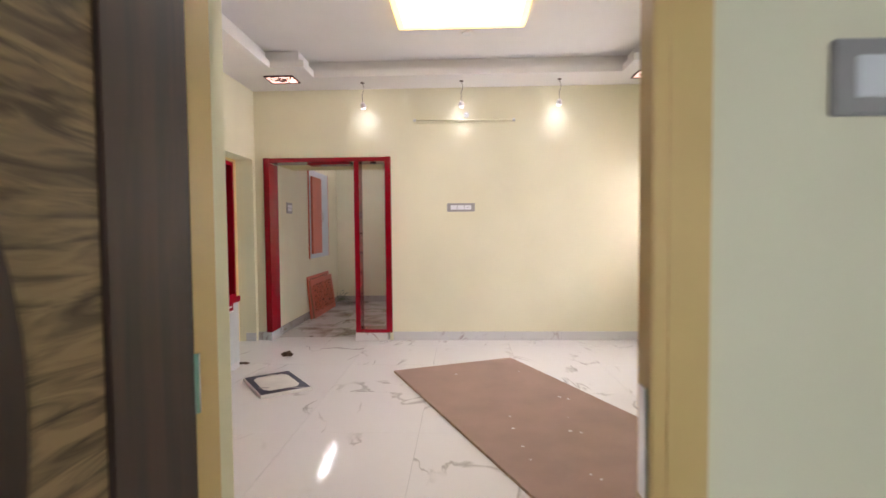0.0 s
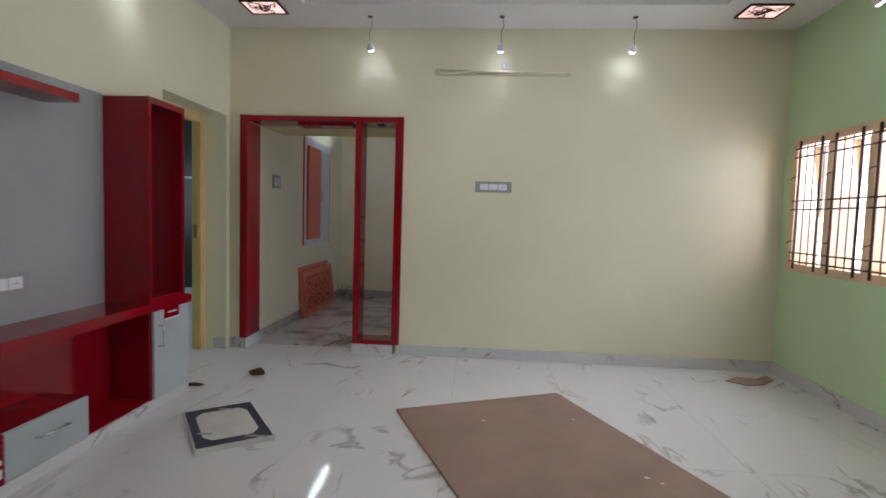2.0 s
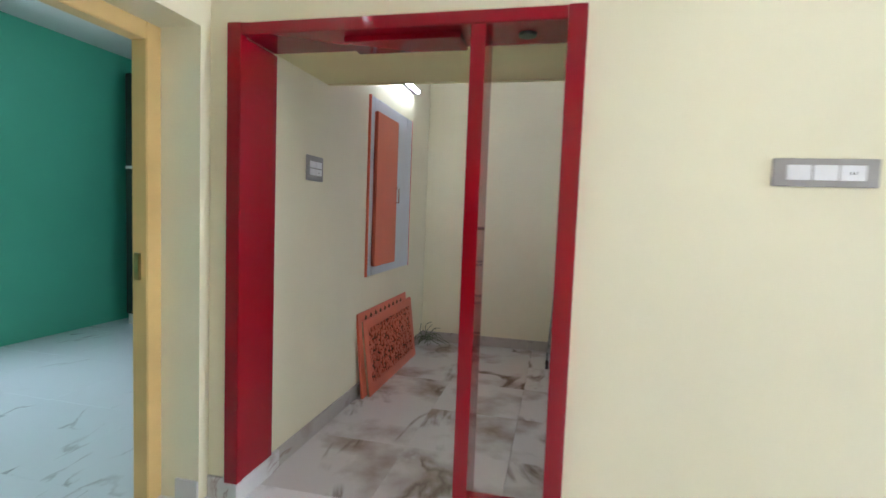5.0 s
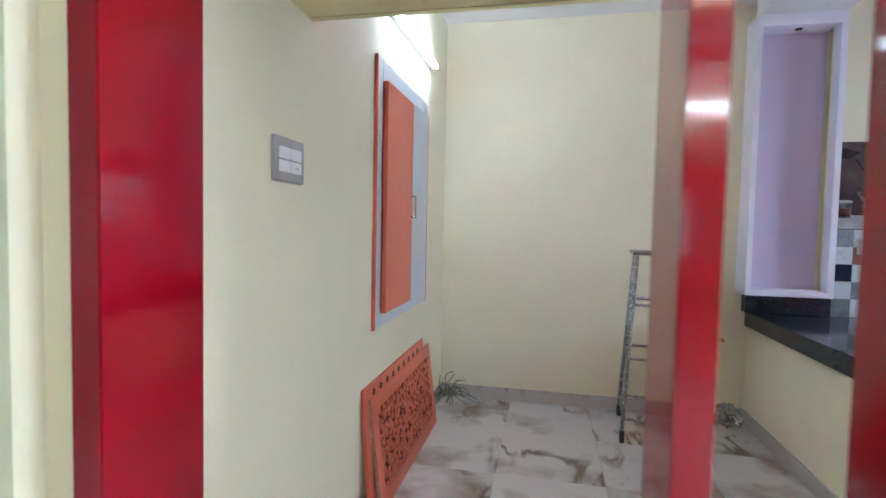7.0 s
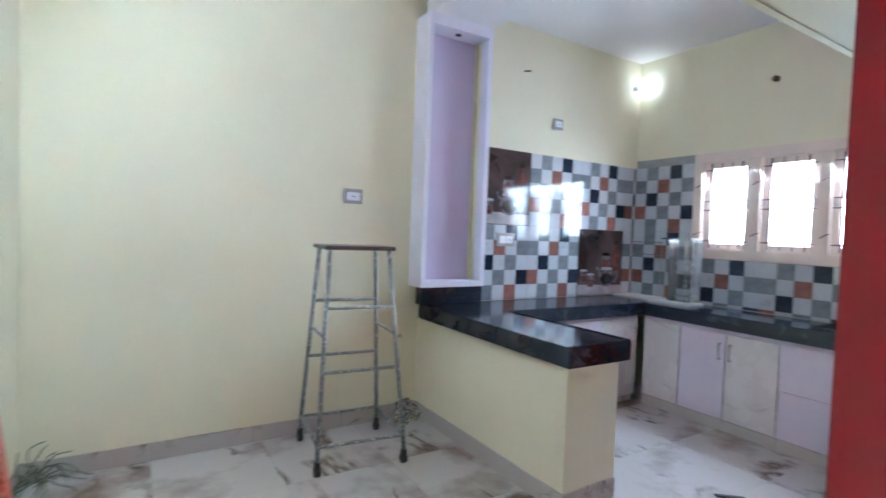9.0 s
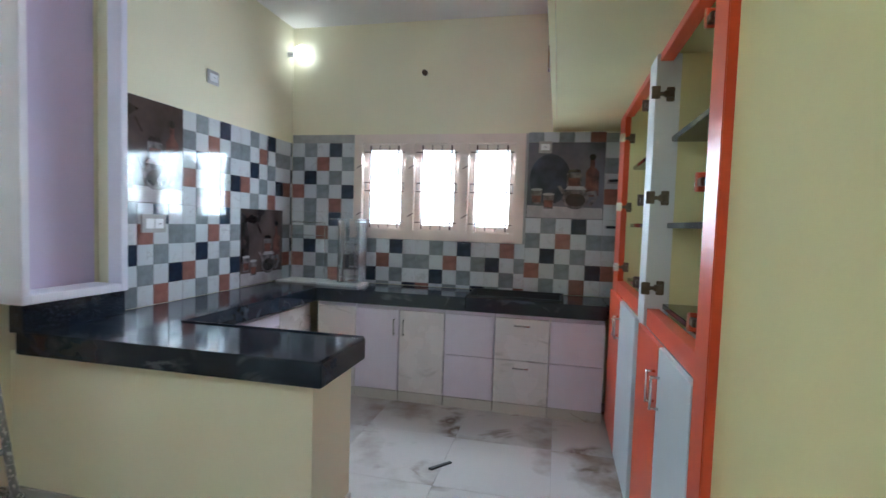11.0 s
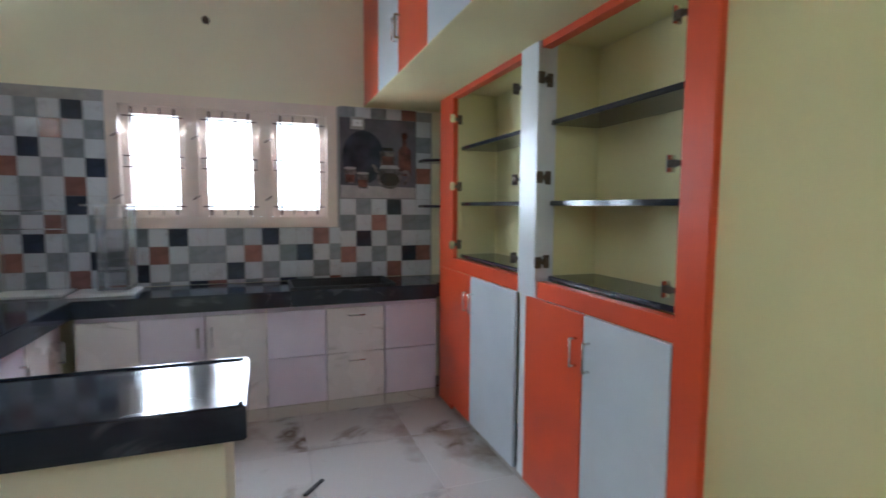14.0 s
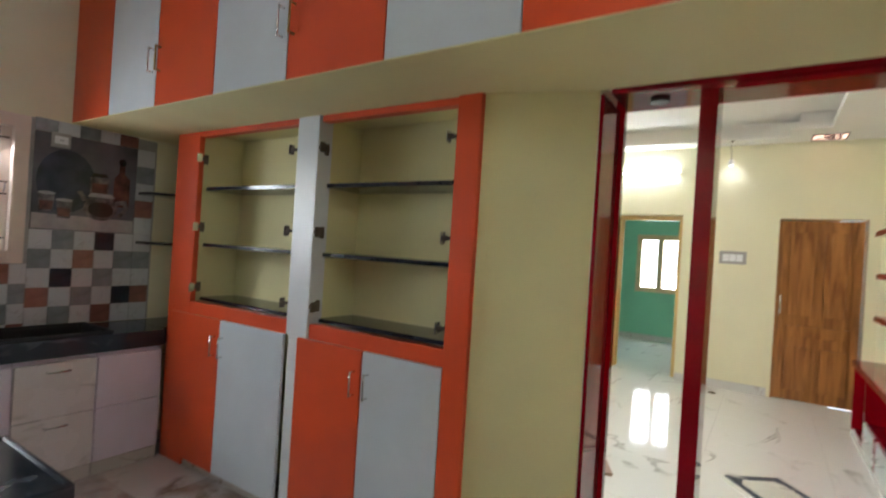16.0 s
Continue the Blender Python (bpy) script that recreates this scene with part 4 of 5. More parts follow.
part("flap", prism([(2.38, 0.010), (2.46, 0.045), (2.462, 0.041), (2.385, 0.006)], "y", 5.76, 5.88), BOARD, cb)

# ---- west room ----
wd = thing("wardrobe", (-4.3, 8.95, 0.1), "dark green laminate wardrobe with loft doors", "wardrobe")
part("body", boxes((-5.35, 8.75, 0.12, -3.4, 9.19, 2.75)), DARK_GREEN, wd)
for i in range(4):
    a = -5.34 + i * 0.485
    dd = part("door", boxes((a + 0.004, 8.728, 0.14, a + 0.481, 8.75, 1.72), bevel=0.002), DARK_GREEN, wd)
    d_handle(dd, (a + (0.44 if i % 2 == 0 else 0.05), 8.728, 0.95), 0.14, (0, -1, 0))
    dd = part("loft_door", boxes((a + 0.004, 8.728, 1.76, a + 0.481, 8.75, 2.73), bevel=0.002), DARK_GREEN, wd)
    d_handle(dd, (a + (0.44 if i % 2 == 0 else 0.05), 8.728, 1.88), 0.12, (0, -1, 0))
part("rail", boxes((-5.35, 8.735, 1.725, -3.4, 8.75, 1.755)), PALE_GREY, wd, "pale shelf edge")
part("plinth", boxes((-5.35, 8.77, 0, -3.4, 9.19, 0.12)), SKIRT, wd)
# tube added out of view behind the doorway wall to brighten the teal room
wr = thing("west_room_fill", (-2.525, 7.6, 2.5), "added white tube lamp out of view, brightening the teal room", "light")
part("tube", rods(((-2.55, 7.1, 2.5), (-2.55, 8.1, 2.5), 0.014)), TUBE_GLOW, wr)
part("batten", boxes((-2.54, 7.08, 2.485, -2.515, 8.12, 2.515)), PVC, wr)

# ---- dining: wall cabinet, grilles, work stool ----
DX = KX0
wc = thing("wall_cabinet", (DX, 8.12, 0.875), "recessed wall cabinet with a coral door and pale grey frame", "cabinet")
part("frame", boxes((DX, 7.62, 0.875, DX + 0.016, 7.69, 2.20), (DX, 8.50, 0.875, DX + 0.016, 8.64, 2.20), (DX, 7.69, 2.10, DX + 0.016, 8.50, 2.20), (DX, 7.69, 0.875, DX + 0.016, 8.50, 0.945), bevel=0.002), PALE_GREY, wc)
part("edge_band", boxes((DX, 7.605, 0.872, DX + 0.018, 7.62, 2.203), bevel=0.002), CORAL, wc, "coral edge band")
part("edge_band", boxes((DX, 8.64, 0.872, DX + 0.018, 8.652, 2.203), bevel=0.002), CORAL, wc, "coral edge band")
part("back", boxes((DX + 0.001, 7.69, 0.945, DX + 0.006, 8.50, 2.10)), CORAL, wc)
dd = part("door", boxes((DX + 0.018, 7.70, 0.945, DX + 0.042, 8.175, 2.10), bevel=0.002), CORAL, wc, "coral laminate door")
d_handle(dd, (DX + 0.042, 8.15, 1.50), 0.12, (1, 0, 0))
part("door", boxes((DX + 0.018, 8.18, 0.945, DX + 0.042, 8.50, 2.10), bevel=0.002), PALE_GREY, wc, "pale grey door")


def grille_panel(y0, y1, foot, lean, height, thick, cut, mat=CORAL):
    """A routed laminate board leaning on the wall: border and a scrolling lattice; dark colour stands for the shade in
    its cuts.
    """
    e = thing("lattice_board", (foot, (y0 + y1) / 2, 0), "coral cut-out lattice board leaning against the wall", "panel", "leaning lattice boards")
    tilt = Matrix.Translation((foot, 0, 0)) @ Matrix.Rotation(-math.atan2(lean, height), 4, "Y")

    def put(bm):
        bmesh.ops.transform(bm, matrix=tilt, verts=bm.verts)
        return bm
    b = 0.075
    if not cut:
        part("board", put(boxes((-thick, y0, 0, 0, y1, height), bevel=0.002)), mat, e)
        rr = random.Random(5)
        for i in range(9):
            y = y0 + 0.12 + i * (y1 - y0 - 0.2) / 9
            # flat dark marks: the holes' shade is painted, nothing is cut
            part("cut_out", put(prism([(y, height - 0.055), (y + 0.03, height - 0.07), (y + 0.05, height - 0.045), (y + 0.02, height - 0.03)], "x", -0.001, 0.0012)), DARK_BROWN, e, "flat dark mark for the shade in a routed hole")
        return e
    part("border", put(boxes((-thick, y0, 0, 0, y0 + b, height), (-thick, y1 - b, 0, 0, y1, height), (-thick, y0 + b, 0, 0, y1 - b, b), (-thick, y0 + b, height - b, 0, y1 - b, height))), mat, e)
    part("edge", put(boxes((-thick - 0.001, y0 - 0.002, 0.0, -0.004, y0, height))), BOARD_EDGE, e, "raw board edge")
    # dark sheet behind the scrolls, standing for shade in the gaps
    part("gap_shade", put(boxes((-thick, y0 + b, b, -thick + 0.003, y1 - b, height - b))), DARK_BROWN, e, "dark sheet for the shade in the lattice gaps")
    bm = bmesh.new()
    rr = random.Random(11)
    cols, rws = 17, 9
    for i in range(cols):
        for j in range(rws):
            cy, cz = y0 + b + (i + 0.5) * (y1 - y0 - 2 * b) / cols, b + (j + 0.5) * (height - 2 * b) / rws
            a, r, turn = rr.uniform(0, 6.28), 0.033, rr.choice((-1, 1))
            pts = [Vector((-0.008, cy + r * (1 - 0.14 * k) * math.cos(a + turn * k * 0.75), cz + r * (1 - 0.14 * k) * math.sin(a + turn * k * 0.75))) for k in range(7)]
            for p, q in zip(pts, pts[1:]):
                d = (q - p).normalized()
                s = Vector((0, -d.z, d.y)) * 0.0095
                vs = [bm.verts.new(v) for v in (p - s - d * 0.006, q - s + d * 0.006, q + s + d * 0.006, p + s - d * 0.006)]
                top = [bm.verts.new(v.co + Vector((0.008, 0, 0))) for v in vs]
                bm.faces.new(top)
                for k in range(4):
                    bm.faces.new((vs[k], vs[(k + 1) % 4], top[(k + 1) % 4], top[k]))
    bmesh.ops.recalc_face_normals(bm, faces=bm.faces[:])
    part("lattice", put(bm), mat, e)
    return e


grille_panel(7.48, 8.62, -2.015, 0.055, 0.62, 0.018, False)
grille_panel(7.54, 8.73, -1.982, 0.070, 0.56, 0.018, True)

FEET = [(-0.738, 8.69), (-0.245, 8.63), (-0.19, 9.14), (-0.69, 9.185)]
TOPS = [(-0.665, 8.80), (-0.31, 8.78), (-0.28, 9.04), (-0.64, 9.06)]
TOPZ = 1.226
st = thing("work_stool", (-0.46, 8.93, 0), "tall paint-spattered steel work stool on black castors", "stool")


def along(i, z):
    f = (z - 0.09) / (TOPZ - 0.09)
    return Vector((FEET[i][0] + (TOPS[i][0] - FEET[i][0]) * f, FEET[i][1] + (TOPS[i][1] - FEET[i][1]) * f, z))


part("seat", slab_of([Vector((x + dx, y + dy, 0)) for (x, y), (dx, dy) in zip(TOPS, ((-0.03, -0.03), (0.03, -0.03), (0.03, 0.03), (-0.03, 0.03)))], TOPZ, TOPZ + 0.022, 0.003), HINGE, st, "dark rusty seat plate")
for i in range(4):
    lg = part("leg", rods((along(i, 0.075), along(i, TOPZ), 0.0125), sides=12), STEEL, st, smooth=True)
    x, y = FEET[i]
    part("castor_fork", boxes((x - 0.014, y - 0.016, 0.035, x + 0.014, y + 0.016, 0.085), bevel=0.004), BLACK, lg, "black castor fork")
    part("castor_wheel", rods(((x - 0.013, y, 0.028), (x + 0.013, y, 0.028), 0.028), sides=18), BLACK, lg, "black castor wheel")
for z, pairs in ((0.16, ((0, 1), (1, 2), (2, 3), (3, 0))), (0.55, ((0, 1), (2, 3))), (0.90, ((0, 1), (2, 3))), (0.74, ((1, 2), (3, 0)))):
    for i, j in pairs:
        part("rung", rods((along(i, z), along(j, z), 0.010), sides=10), STEEL, st, smooth=True)

tw = thing("twine", (-1.98, 9.2, 0), "tangled grey green twine heaped in the corner", "twine")
rr = random.Random(8)
bm = bmesh.new()
for k in range(26):
    p = Vector((-1.98 + rr.uniform(-0.05, 0.05), 9.2 + rr.uniform(-0.05, 0.05), rr.uniform(0.01, 0.06)))
    d = Vector((rr.uniform(-1, 1), rr.uniform(-1, 0.6), rr.uniform(0.1, 1.2))).normalized()
    for s in range(6):
        q = p + d * 0.035
        q.x, q.y, q.z = max(q.x, -2.06), min(q.y, 9.28), max(q.z, 0.006)
        rod(bm, p, q, 0.003, 5)
        p, d = q, (d + Vector((rr.uniform(-0.5, 0.5), rr.uniform(-0.5, 0.5), rr.uniform(-0.75, 0.2)))).normalized()
part("strand", bm, LEAF, tw)
single("pipe_stub", rods(((0.02, KY1, 0.60), (0.02, KY1 - 0.05, 0.60), 0.014)), BRASS, "small brass pipe stub on the dining wall", "pipe")

# ---- kitchen: niche pillar, half wall and counter ----
PX0, PX1, PYF = 0.10, 0.64, 9.11
nb = thing("niche_cabinet", (0.38, 9.1, 0.95), "tall lilac niche box standing on the counter", "niche")
part("side_panel", boxes((PX0, PYF, 0.955, PX0 + 0.035, 9.30, 2.86), bevel=0.003), LILAC_WHITE, nb)
part("side_panel", boxes((PX1 - 0.04, PYF, 0.955, PX1, 9.199, 2.86), bevel=0.003), LILAC_WHITE, nb)
part("back_panel", boxes((PX0 + 0.035, 9.285, 0.955, PX1 - 0.04, 9.298, 2.86)), LAVENDER, nb, "lavender back panel")
part("top_panel", boxes((PX0 + 0.035, PYF, 2.78, PX1 - 0.04, 9.285, 2.86), bevel=0.003), LILAC_WHITE, nb)
part("bottom_panel", boxes((PX0 + 0.035, PYF, 0.955, PX1 - 0.04, 9.285, 0.995), bevel=0.003), LILAC_WHITE, nb)
part("lamp_hole", turned([(0.022, 0), (0.022, 0.006)], (0.38, 9.19, 2.774)), BLACK, nb, "dark lamp hole")
single("counter_upstand", boxes((PX0 + 0.01, PYF + 0.01, 0.832, PX1 - 0.01, 9.2, 0.954), bevel=0.003), GRANITE, "black granite block under the niche", "upstand")

setting("half_wall", boxes((0.19, 7.80, 0, 0.56, 9.30, 0.727)), CREAM, "cream painted half wall under the counter", "wall")
skirting("baseboard_half_wall", [("y", 0.19, 7.79, 9.29, -1), ("x", 7.80, 0.178, 0.56, -1)], SKIRT_K, "beige skirting on the half wall")
ct = thing("worktop", (1.3, 8.4, 0.727), "black polished granite worktop round three sides", "worktop")
outline = [(0.135, 7.74), (0.578, 7.74), (0.60, 8.73), (1.98, 8.70), (1.975, 7.53), (2.449, 7.53), (2.449, 9.199), (0.135, 9.199)]
slab = prism(outline, "z", 0.729, 0.83)
bmesh.ops.bevel(slab, geom=slab.edges[:], offset=0.005, segments=2, affect="EDGES")
part("slab", slab, WORKTOP, ct)
part("slab", boxes((1.975, 6.55, 0.729, 2.03, 7.527, 0.83), (2.40, 6.55, 0.729, 2.449, 7.527, 0.83), (2.032, 6.55, 0.729, 2.398, 6.85, 0.83), (2.032, 7.52, 0.729, 2.398, 7.527, 0.83), bevel=0.001), WORKTOP, ct)
part("lip", boxes((0.145, 7.748, 0.8302, 0.575, 7.760, 0.836), (0.564, 7.760, 0.8302, 0.576, 8.72, 0.836), bevel=0.002), WORKTOP, ct)
sk = thing("kitchen_sink", (2.2, 7.2, 0.83), "black undermount kitchen sink in the worktop", "sink")
part("rim", boxes((2.018, 6.838, 0.8305, 2.412, 6.856, 0.846), (2.018, 7.514, 0.8305, 2.412, 7.532, 0.846), (2.018, 6.856, 0.8305, 2.036, 7.514, 0.846), (2.394, 6.856, 0.8305, 2.412, 7.514, 0.846), bevel=0.003), SINK, sk)
part("bowl", boxes((2.036, 6.856, 0.729, 2.042, 7.514, 0.83), (2.388, 6.856, 0.729, 2.394, 7.514, 0.83), (2.042, 6.856, 0.729, 2.388, 6.862, 0.83), (2.042, 7.508, 0.729, 2.388, 7.514, 0.83), (2.042, 6.862, 0.729, 2.388, 7.508, 0.735)), SINK, sk)
part("drain", turned([(0.04, 0.0), (0.04, 0.003), (0.03, 0.004)], (2.215, 7.18, 0.7352)), CHROME, sk, "steel drain cover")

CX = 2.0
fronts = [(8.70, 8.385, "m", 1), (8.38, 8.035, "l", 1), (8.03, 7.685, "m", 1), (7.68, 7.315, "l", 2), (7.31, 6.925, "m", 2), (6.92, 6.55, "l", 2)]
for i, (b, a, kind, n) in enumerate(fronts):
    mat = CREAM_MARBLE if kind == "m" else LAV_LAM
    u = thing("base_cabinet", (2.2, (a + b) / 2, 0), {"m": "cream marble laminate base cabinet under the worktop", "l": "lavender laminate base cabinet under the worktop"}[kind], "cabinet", "kitchen base cabinets")
    part("body", boxes((CX + 0.02, a, 0.075, 2.44, b, 0.727)), LAV_LAM, u)
    part("plinth", boxes((CX + 0.01, a, 0, 2.44, b, 0.075)), SKIRT_K, u)
    zs = [0.08, 0.70] if n == 1 else [0.08, 0.395, 0.70]
    for z0, z1 in zip(zs, zs[1:]):
        f = part("door" if n == 1 else "drawer", boxes((CX, a + 0.002, z0 + 0.002, CX + 0.019, b - 0.002, z1 - 0.002), bevel=0.002), mat, u)
        if i in (1, 2):
            d_handle(f, (CX, a + 0.035 if i == 1 else b - 0.035, 0.57), 0.11, (-1, 0, 0), mat=SWITCH_GREY)
        if i == 4:
            d_handle(f, (CX, (a + b) / 2, z1 - 0.05), 0.10, (-1, 0, 0), upright=False)
            for k in range(3):
                part("groove", boxes((CX - 0.0008, a + 0.03, z0 + 0.06 + 0.06 * k, CX, b - 0.03, z0 + 0.064 + 0.06 * k)), CREAM_MARBLE, f)
for a, b in ((0.66, 1.10), (1.105, 1.55), (1.555, 1.99)):
    u = thing("base_cabinet", ((a + b) / 2, 8.95, 0), "lavender laminate base cabinet under the worktop", "cabinet", "kitchen base cabinets")
    part("body", boxes((a, 8.78, 0.075, b, 9.19, 0.727)), LAV_LAM, u)
    part("plinth", boxes((a, 8.79, 0, b, 9.19, 0.075)), SKIRT_K, u)
    f = part("door", boxes((a + 0.002, 8.76, 0.062, b - 0.002, 8.779, 0.70), bevel=0.002), LAV_LAM if a < 1.5 else CREAM_MARBLE, u)
    d_handle(f, (b - 0.05, 8.76, 0.56), 0.11, (0, -1, 0))

# acrylic stand wrapped in clear film, tray and paper on the worktop
ra = thing("plate_rack", (2.25, 8.55, 0.83), "clear film-wrapped acrylic plate rack on the worktop", "rack")
part("base", boxes((2.10, 8.42, 0.831, 2.36, 8.76, 0.848), bevel=0.004), PVC, ra, "white base tray")
for i in range(7):
    part("tier", boxes((2.16, 8.46, 0.90 + i * 0.065, 2.32, 8.60, 0.908 + i * 0.065), bevel=0.002), ACRYLIC, ra)
for x, y in ((2.165, 8.465), (2.315, 8.465), (2.165, 8.595), (2.315, 8.595)):
    part("post", rods(((x, y, 0.848), (x, y, 1.36), 0.006), sides=8), ACRYLIC, ra)
part("top_tray", boxes((2.13, 8.44, 1.36, 2.34, 8.68, 1.372), bevel=0.003), ACRYLIC, ra)
part("wrap", prism([(2.15, 8.45), (2.335, 8.44), (2.34, 8.61), (2.155, 8.615)], "z", 0.86, 1.355), FOIL, ra, "wrinkled clear film")
fr = thing("wire_frame_rack", (2.36, 9.0, 0.83), "clear rectangular wire rack on a white tray", "rack")
part("tray", boxes((2.16, 8.80, 0.831, 2.42, 9.17, 0.846), bevel=0.004), PVC, fr, "white tray")
part("wire", rods(((2.38, 8.84, 0.846), (2.38, 8.84, 1.33), 0.004), ((2.38, 9.15, 0.846), (2.38, 9.15, 1.33), 0.004), ((2.38, 8.84, 1.33), (2.38, 9.15, 1.33), 0.004), ((2.38, 8.84, 1.22), (2.38, 9.15, 1.22), 0.003)), CHROME, fr)
single("dark_offcut", prism([(1.05, 7.52), (1.16, 7.43), (1.165, 7.445), (1.055, 7.54)], "z", 0.001, 0.012), BLACK, "short dark offcut on the kitchen floor", "offcut")

bl = thing("wall_bulb", (2.33, 9.2, 2.74), "round glowing white bulb in a wall holder", "light")
part("holder", rods(((2.36, 9.2, 2.75), (2.38, 9.13, 2.755), 0.024), sides=14), PVC, bl)
bb = bmesh.new()
bmesh.ops.create_uvsphere(bb, u_segments=20, v_segments=14, radius=0.068, matrix=Matrix.Translation((2.39, 9.085, 2.765)))
part("bulb", bb, GLOBE_GLOW, bl, "glowing globe", smooth=True)
e = thing("drain_outlet", (KX1, 8.0, 2.58), "small dark pipe outlet in the kitchen wall", "pipe")
part("pipe", rods(((KX1, 8.01, 2.58), (KX1 - 0.03, 8.01, 2.58), 0.022)), DARK_BROWN, e)
single("wall_nail", rods(((1.02, 9.2, 2.65), (1.07, 9.175, 2.655), 0.006)), BLACK, "dark nail in the kitchen wall", "nail")

# ---- kitchen: crockery unit, loft ----
OF, OB = 6.515, 6.20           # face and back of the unit
cu = thing("crockery_unit", (0.88, 6.4, 0), "orange and white crockery unit with open upper shelves", "cabinet")
part("back_panel", boxes((-0.24, 6.192, 0.0, 2.03, 6.20, 2.098)), CREAM_CAST, cu, "cream back wall of the shelves")
part("stile", boxes((-0.243, OF - 0.02, 0, -0.128, OF + 0.018, 2.098), bevel=0.003), ORANGE, cu)
part("stile", boxes((1.785, OF - 0.035, 0, 2.035, OF, 2.098), bevel=0.003), ORANGE, cu)
for lining in ((-0.2405, 6.20, 0, -0.132, OF - 0.02, 2.098), (1.79, 6.20, 0, 2.033, OF - 0.035, 2.098), (0.705, 6.20, 0.955, 0.855, 6.43, 2.098)):
    part("lining", boxes(lining), CREAM_CAST, cu, "cream lining")
part("top_rail", boxes((-0.128, OF - 0.05, 2.065, 0.695, OF, 2.098), (0.865, OF - 0.05, 2.065, 1.785, OF, 2.098), bevel=0.002), ORANGE, cu)
part("mid_post", boxes((0.70, 6.43, 0.955, 0.86, OF + 0.012, 2.098), bevel=0.003), WHITE_LAM, cu, "white centre post")
part("mid_strip", boxes((0.765, 6.20, 0.05, 0.845, OF + 0.006, 0.954), bevel=0.002), WHITE_LAM, cu)
part("ledge_rail", boxes((-0.128, OF - 0.05, 0.955, 0.70, OF, 1.03), (0.86, OF - 0.05, 0.955, 1.785, OF, 1.03), bevel=0.002), ORANGE, cu)
part("plinth", boxes((-0.128, 6.30, 0, 1.785, 6.50, 0.05)), SKIRT_K, cu)
for (a, b) in ((-0.128, 0.70), (0.86, 1.785)):
    for z in (1.032, 1.375, 1.735):
        part("shelf", boxes((a, 6.20, z, b, 6.455, z + 0.022), bevel=0.002), GRANITE, cu, "black stone shelf")
for a, b, mat, hx in ((1.43, 1.965, ORANGE, 1.47), (0.870, 1.425, PALE_GREY, 1.39), (0.315, 0.760, ORANGE, 0.355), (-0.128, 0.310, PALE_GREY, 0.27)):
    f = part("door", boxes((a, OF + 0.001, 0.06, b, OF + 0.021, 0.955), bevel=0.002), mat, cu, "orange door" if mat is ORANGE else "pale grey door")
    d_handle(f, (hx, OF + 0.021, 0.80), 0.11, (0, 1, 0))
for x, s in ((-0.128, 1), (0.70, -1), (0.86, 1), (1.785, -1)):
    for z in (1.12, 1.50, 1.93):
        # a mounting plate on the upright, a waisted arm, and the cup flange that the missing door would take
        hg = part("hinge", boxes((x, OF - 0.062, z - 0.03, x + s * 0.004, OF - 0.03, z + 0.03), (x + s * 0.004, OF - 0.055, z - 0.014, x + s * 0.013, OF - 0.02, z + 0.014), bevel=0.002), HINGE, cu, "bronze hinge plate")
        part("hinge_arm", boxes((x + s * 0.005, OF - 0.024, z - 0.008, x + s * 0.017, OF + 0.016, z + 0.008), (x + s * 0.014, OF + 0.010, z - 0.011, x + s * 0.036, OF + 0.024, z + 0.011), bevel=0.002), HINGE, hg)
        part("hinge_cup", boxes((x + s * 0.034, OF + 0.000, z - 0.026, x + s * 0.039, OF + 0.034, z + 0.026), bevel=0.002), CHROME if x in (-0.128, 1.785) else HINGE, hg)

single("corner_shelf", prism([(2.04, 6.21), (2.449, 6.21), (2.449, 6.55), (2.30, 6.55)], "z", 1.36, 1.38), GRANITE, "black stone corner shelf", "shelf", "corner shelves")
single("corner_shelf", prism([(2.04, 6.21), (2.449, 6.21), (2.449, 6.55), (2.30, 6.55)], "z", 1.70, 1.72), GRANITE, "black stone corner shelf", "shelf", "corner shelves")
single("counter_return", boxes((2.037, 6.20, 0.729, 2.449, 6.549, 0.83), bevel=0.003), GRANITE, "black granite end of the worktop", "worktop")

lo = thing("loft_cupboard", (0.2, 6.7, 2.1), "high loft cupboard with orange and white doors", "cabinet")
part("soffit", boxes((KX0, 6.374, 2.10, -0.2405, 6.94, 2.13), (-0.2405, 6.20, 2.10, 2.449, 6.94, 2.13)), CREAM_CAST, lo, "cream loft underside")
part("soffit_edge", boxes((KX0, 6.941, 2.0965, 2.449, 6.9665, 2.0995)), CREAM_CAST, lo)
edges = [2.449, 1.968, 1.461, 0.942, 0.436, -0.08, -0.602, -1.108, -1.60, KX0 + 0.002]
for i, (b, a) in enumerate(zip(edges, edges[1:])):
    mat = ORANGE if i % 2 == 0 else PALE_GREY
    f = part("door", boxes((a + 0.002, 6.945, 2.10, b - 0.002, 6.965, 2.99), bevel=0.002), mat, lo, "orange door" if i % 2 == 0 else "white door")
    if i % 2:
        d_handle(f, (a + 0.035, 6.965, 2.34), 0.12, (0, 1, 0))
    elif i:
        d_handle(f, (b - 0.035, 6.965, 2.34), 0.12, (0, 1, 0), mat=BRASS)

# ---- kitchen: wall tiles ----
# each large printed tile shows five by five squares: white, grey, navy, rust
PRINT = ("WGWNW", "GWRWG", "WNWGW", "RWGWN", "WGWRW")
GLAZE = {"W": T_WHITE, "G": T_GREY, "N": T_NAVY, "R": T_RUST}
SQ_W, SQ_H, DADO = 0.1164, 0.1182, 0.832
DADO_TOP = DADO + 10 * SQ_H


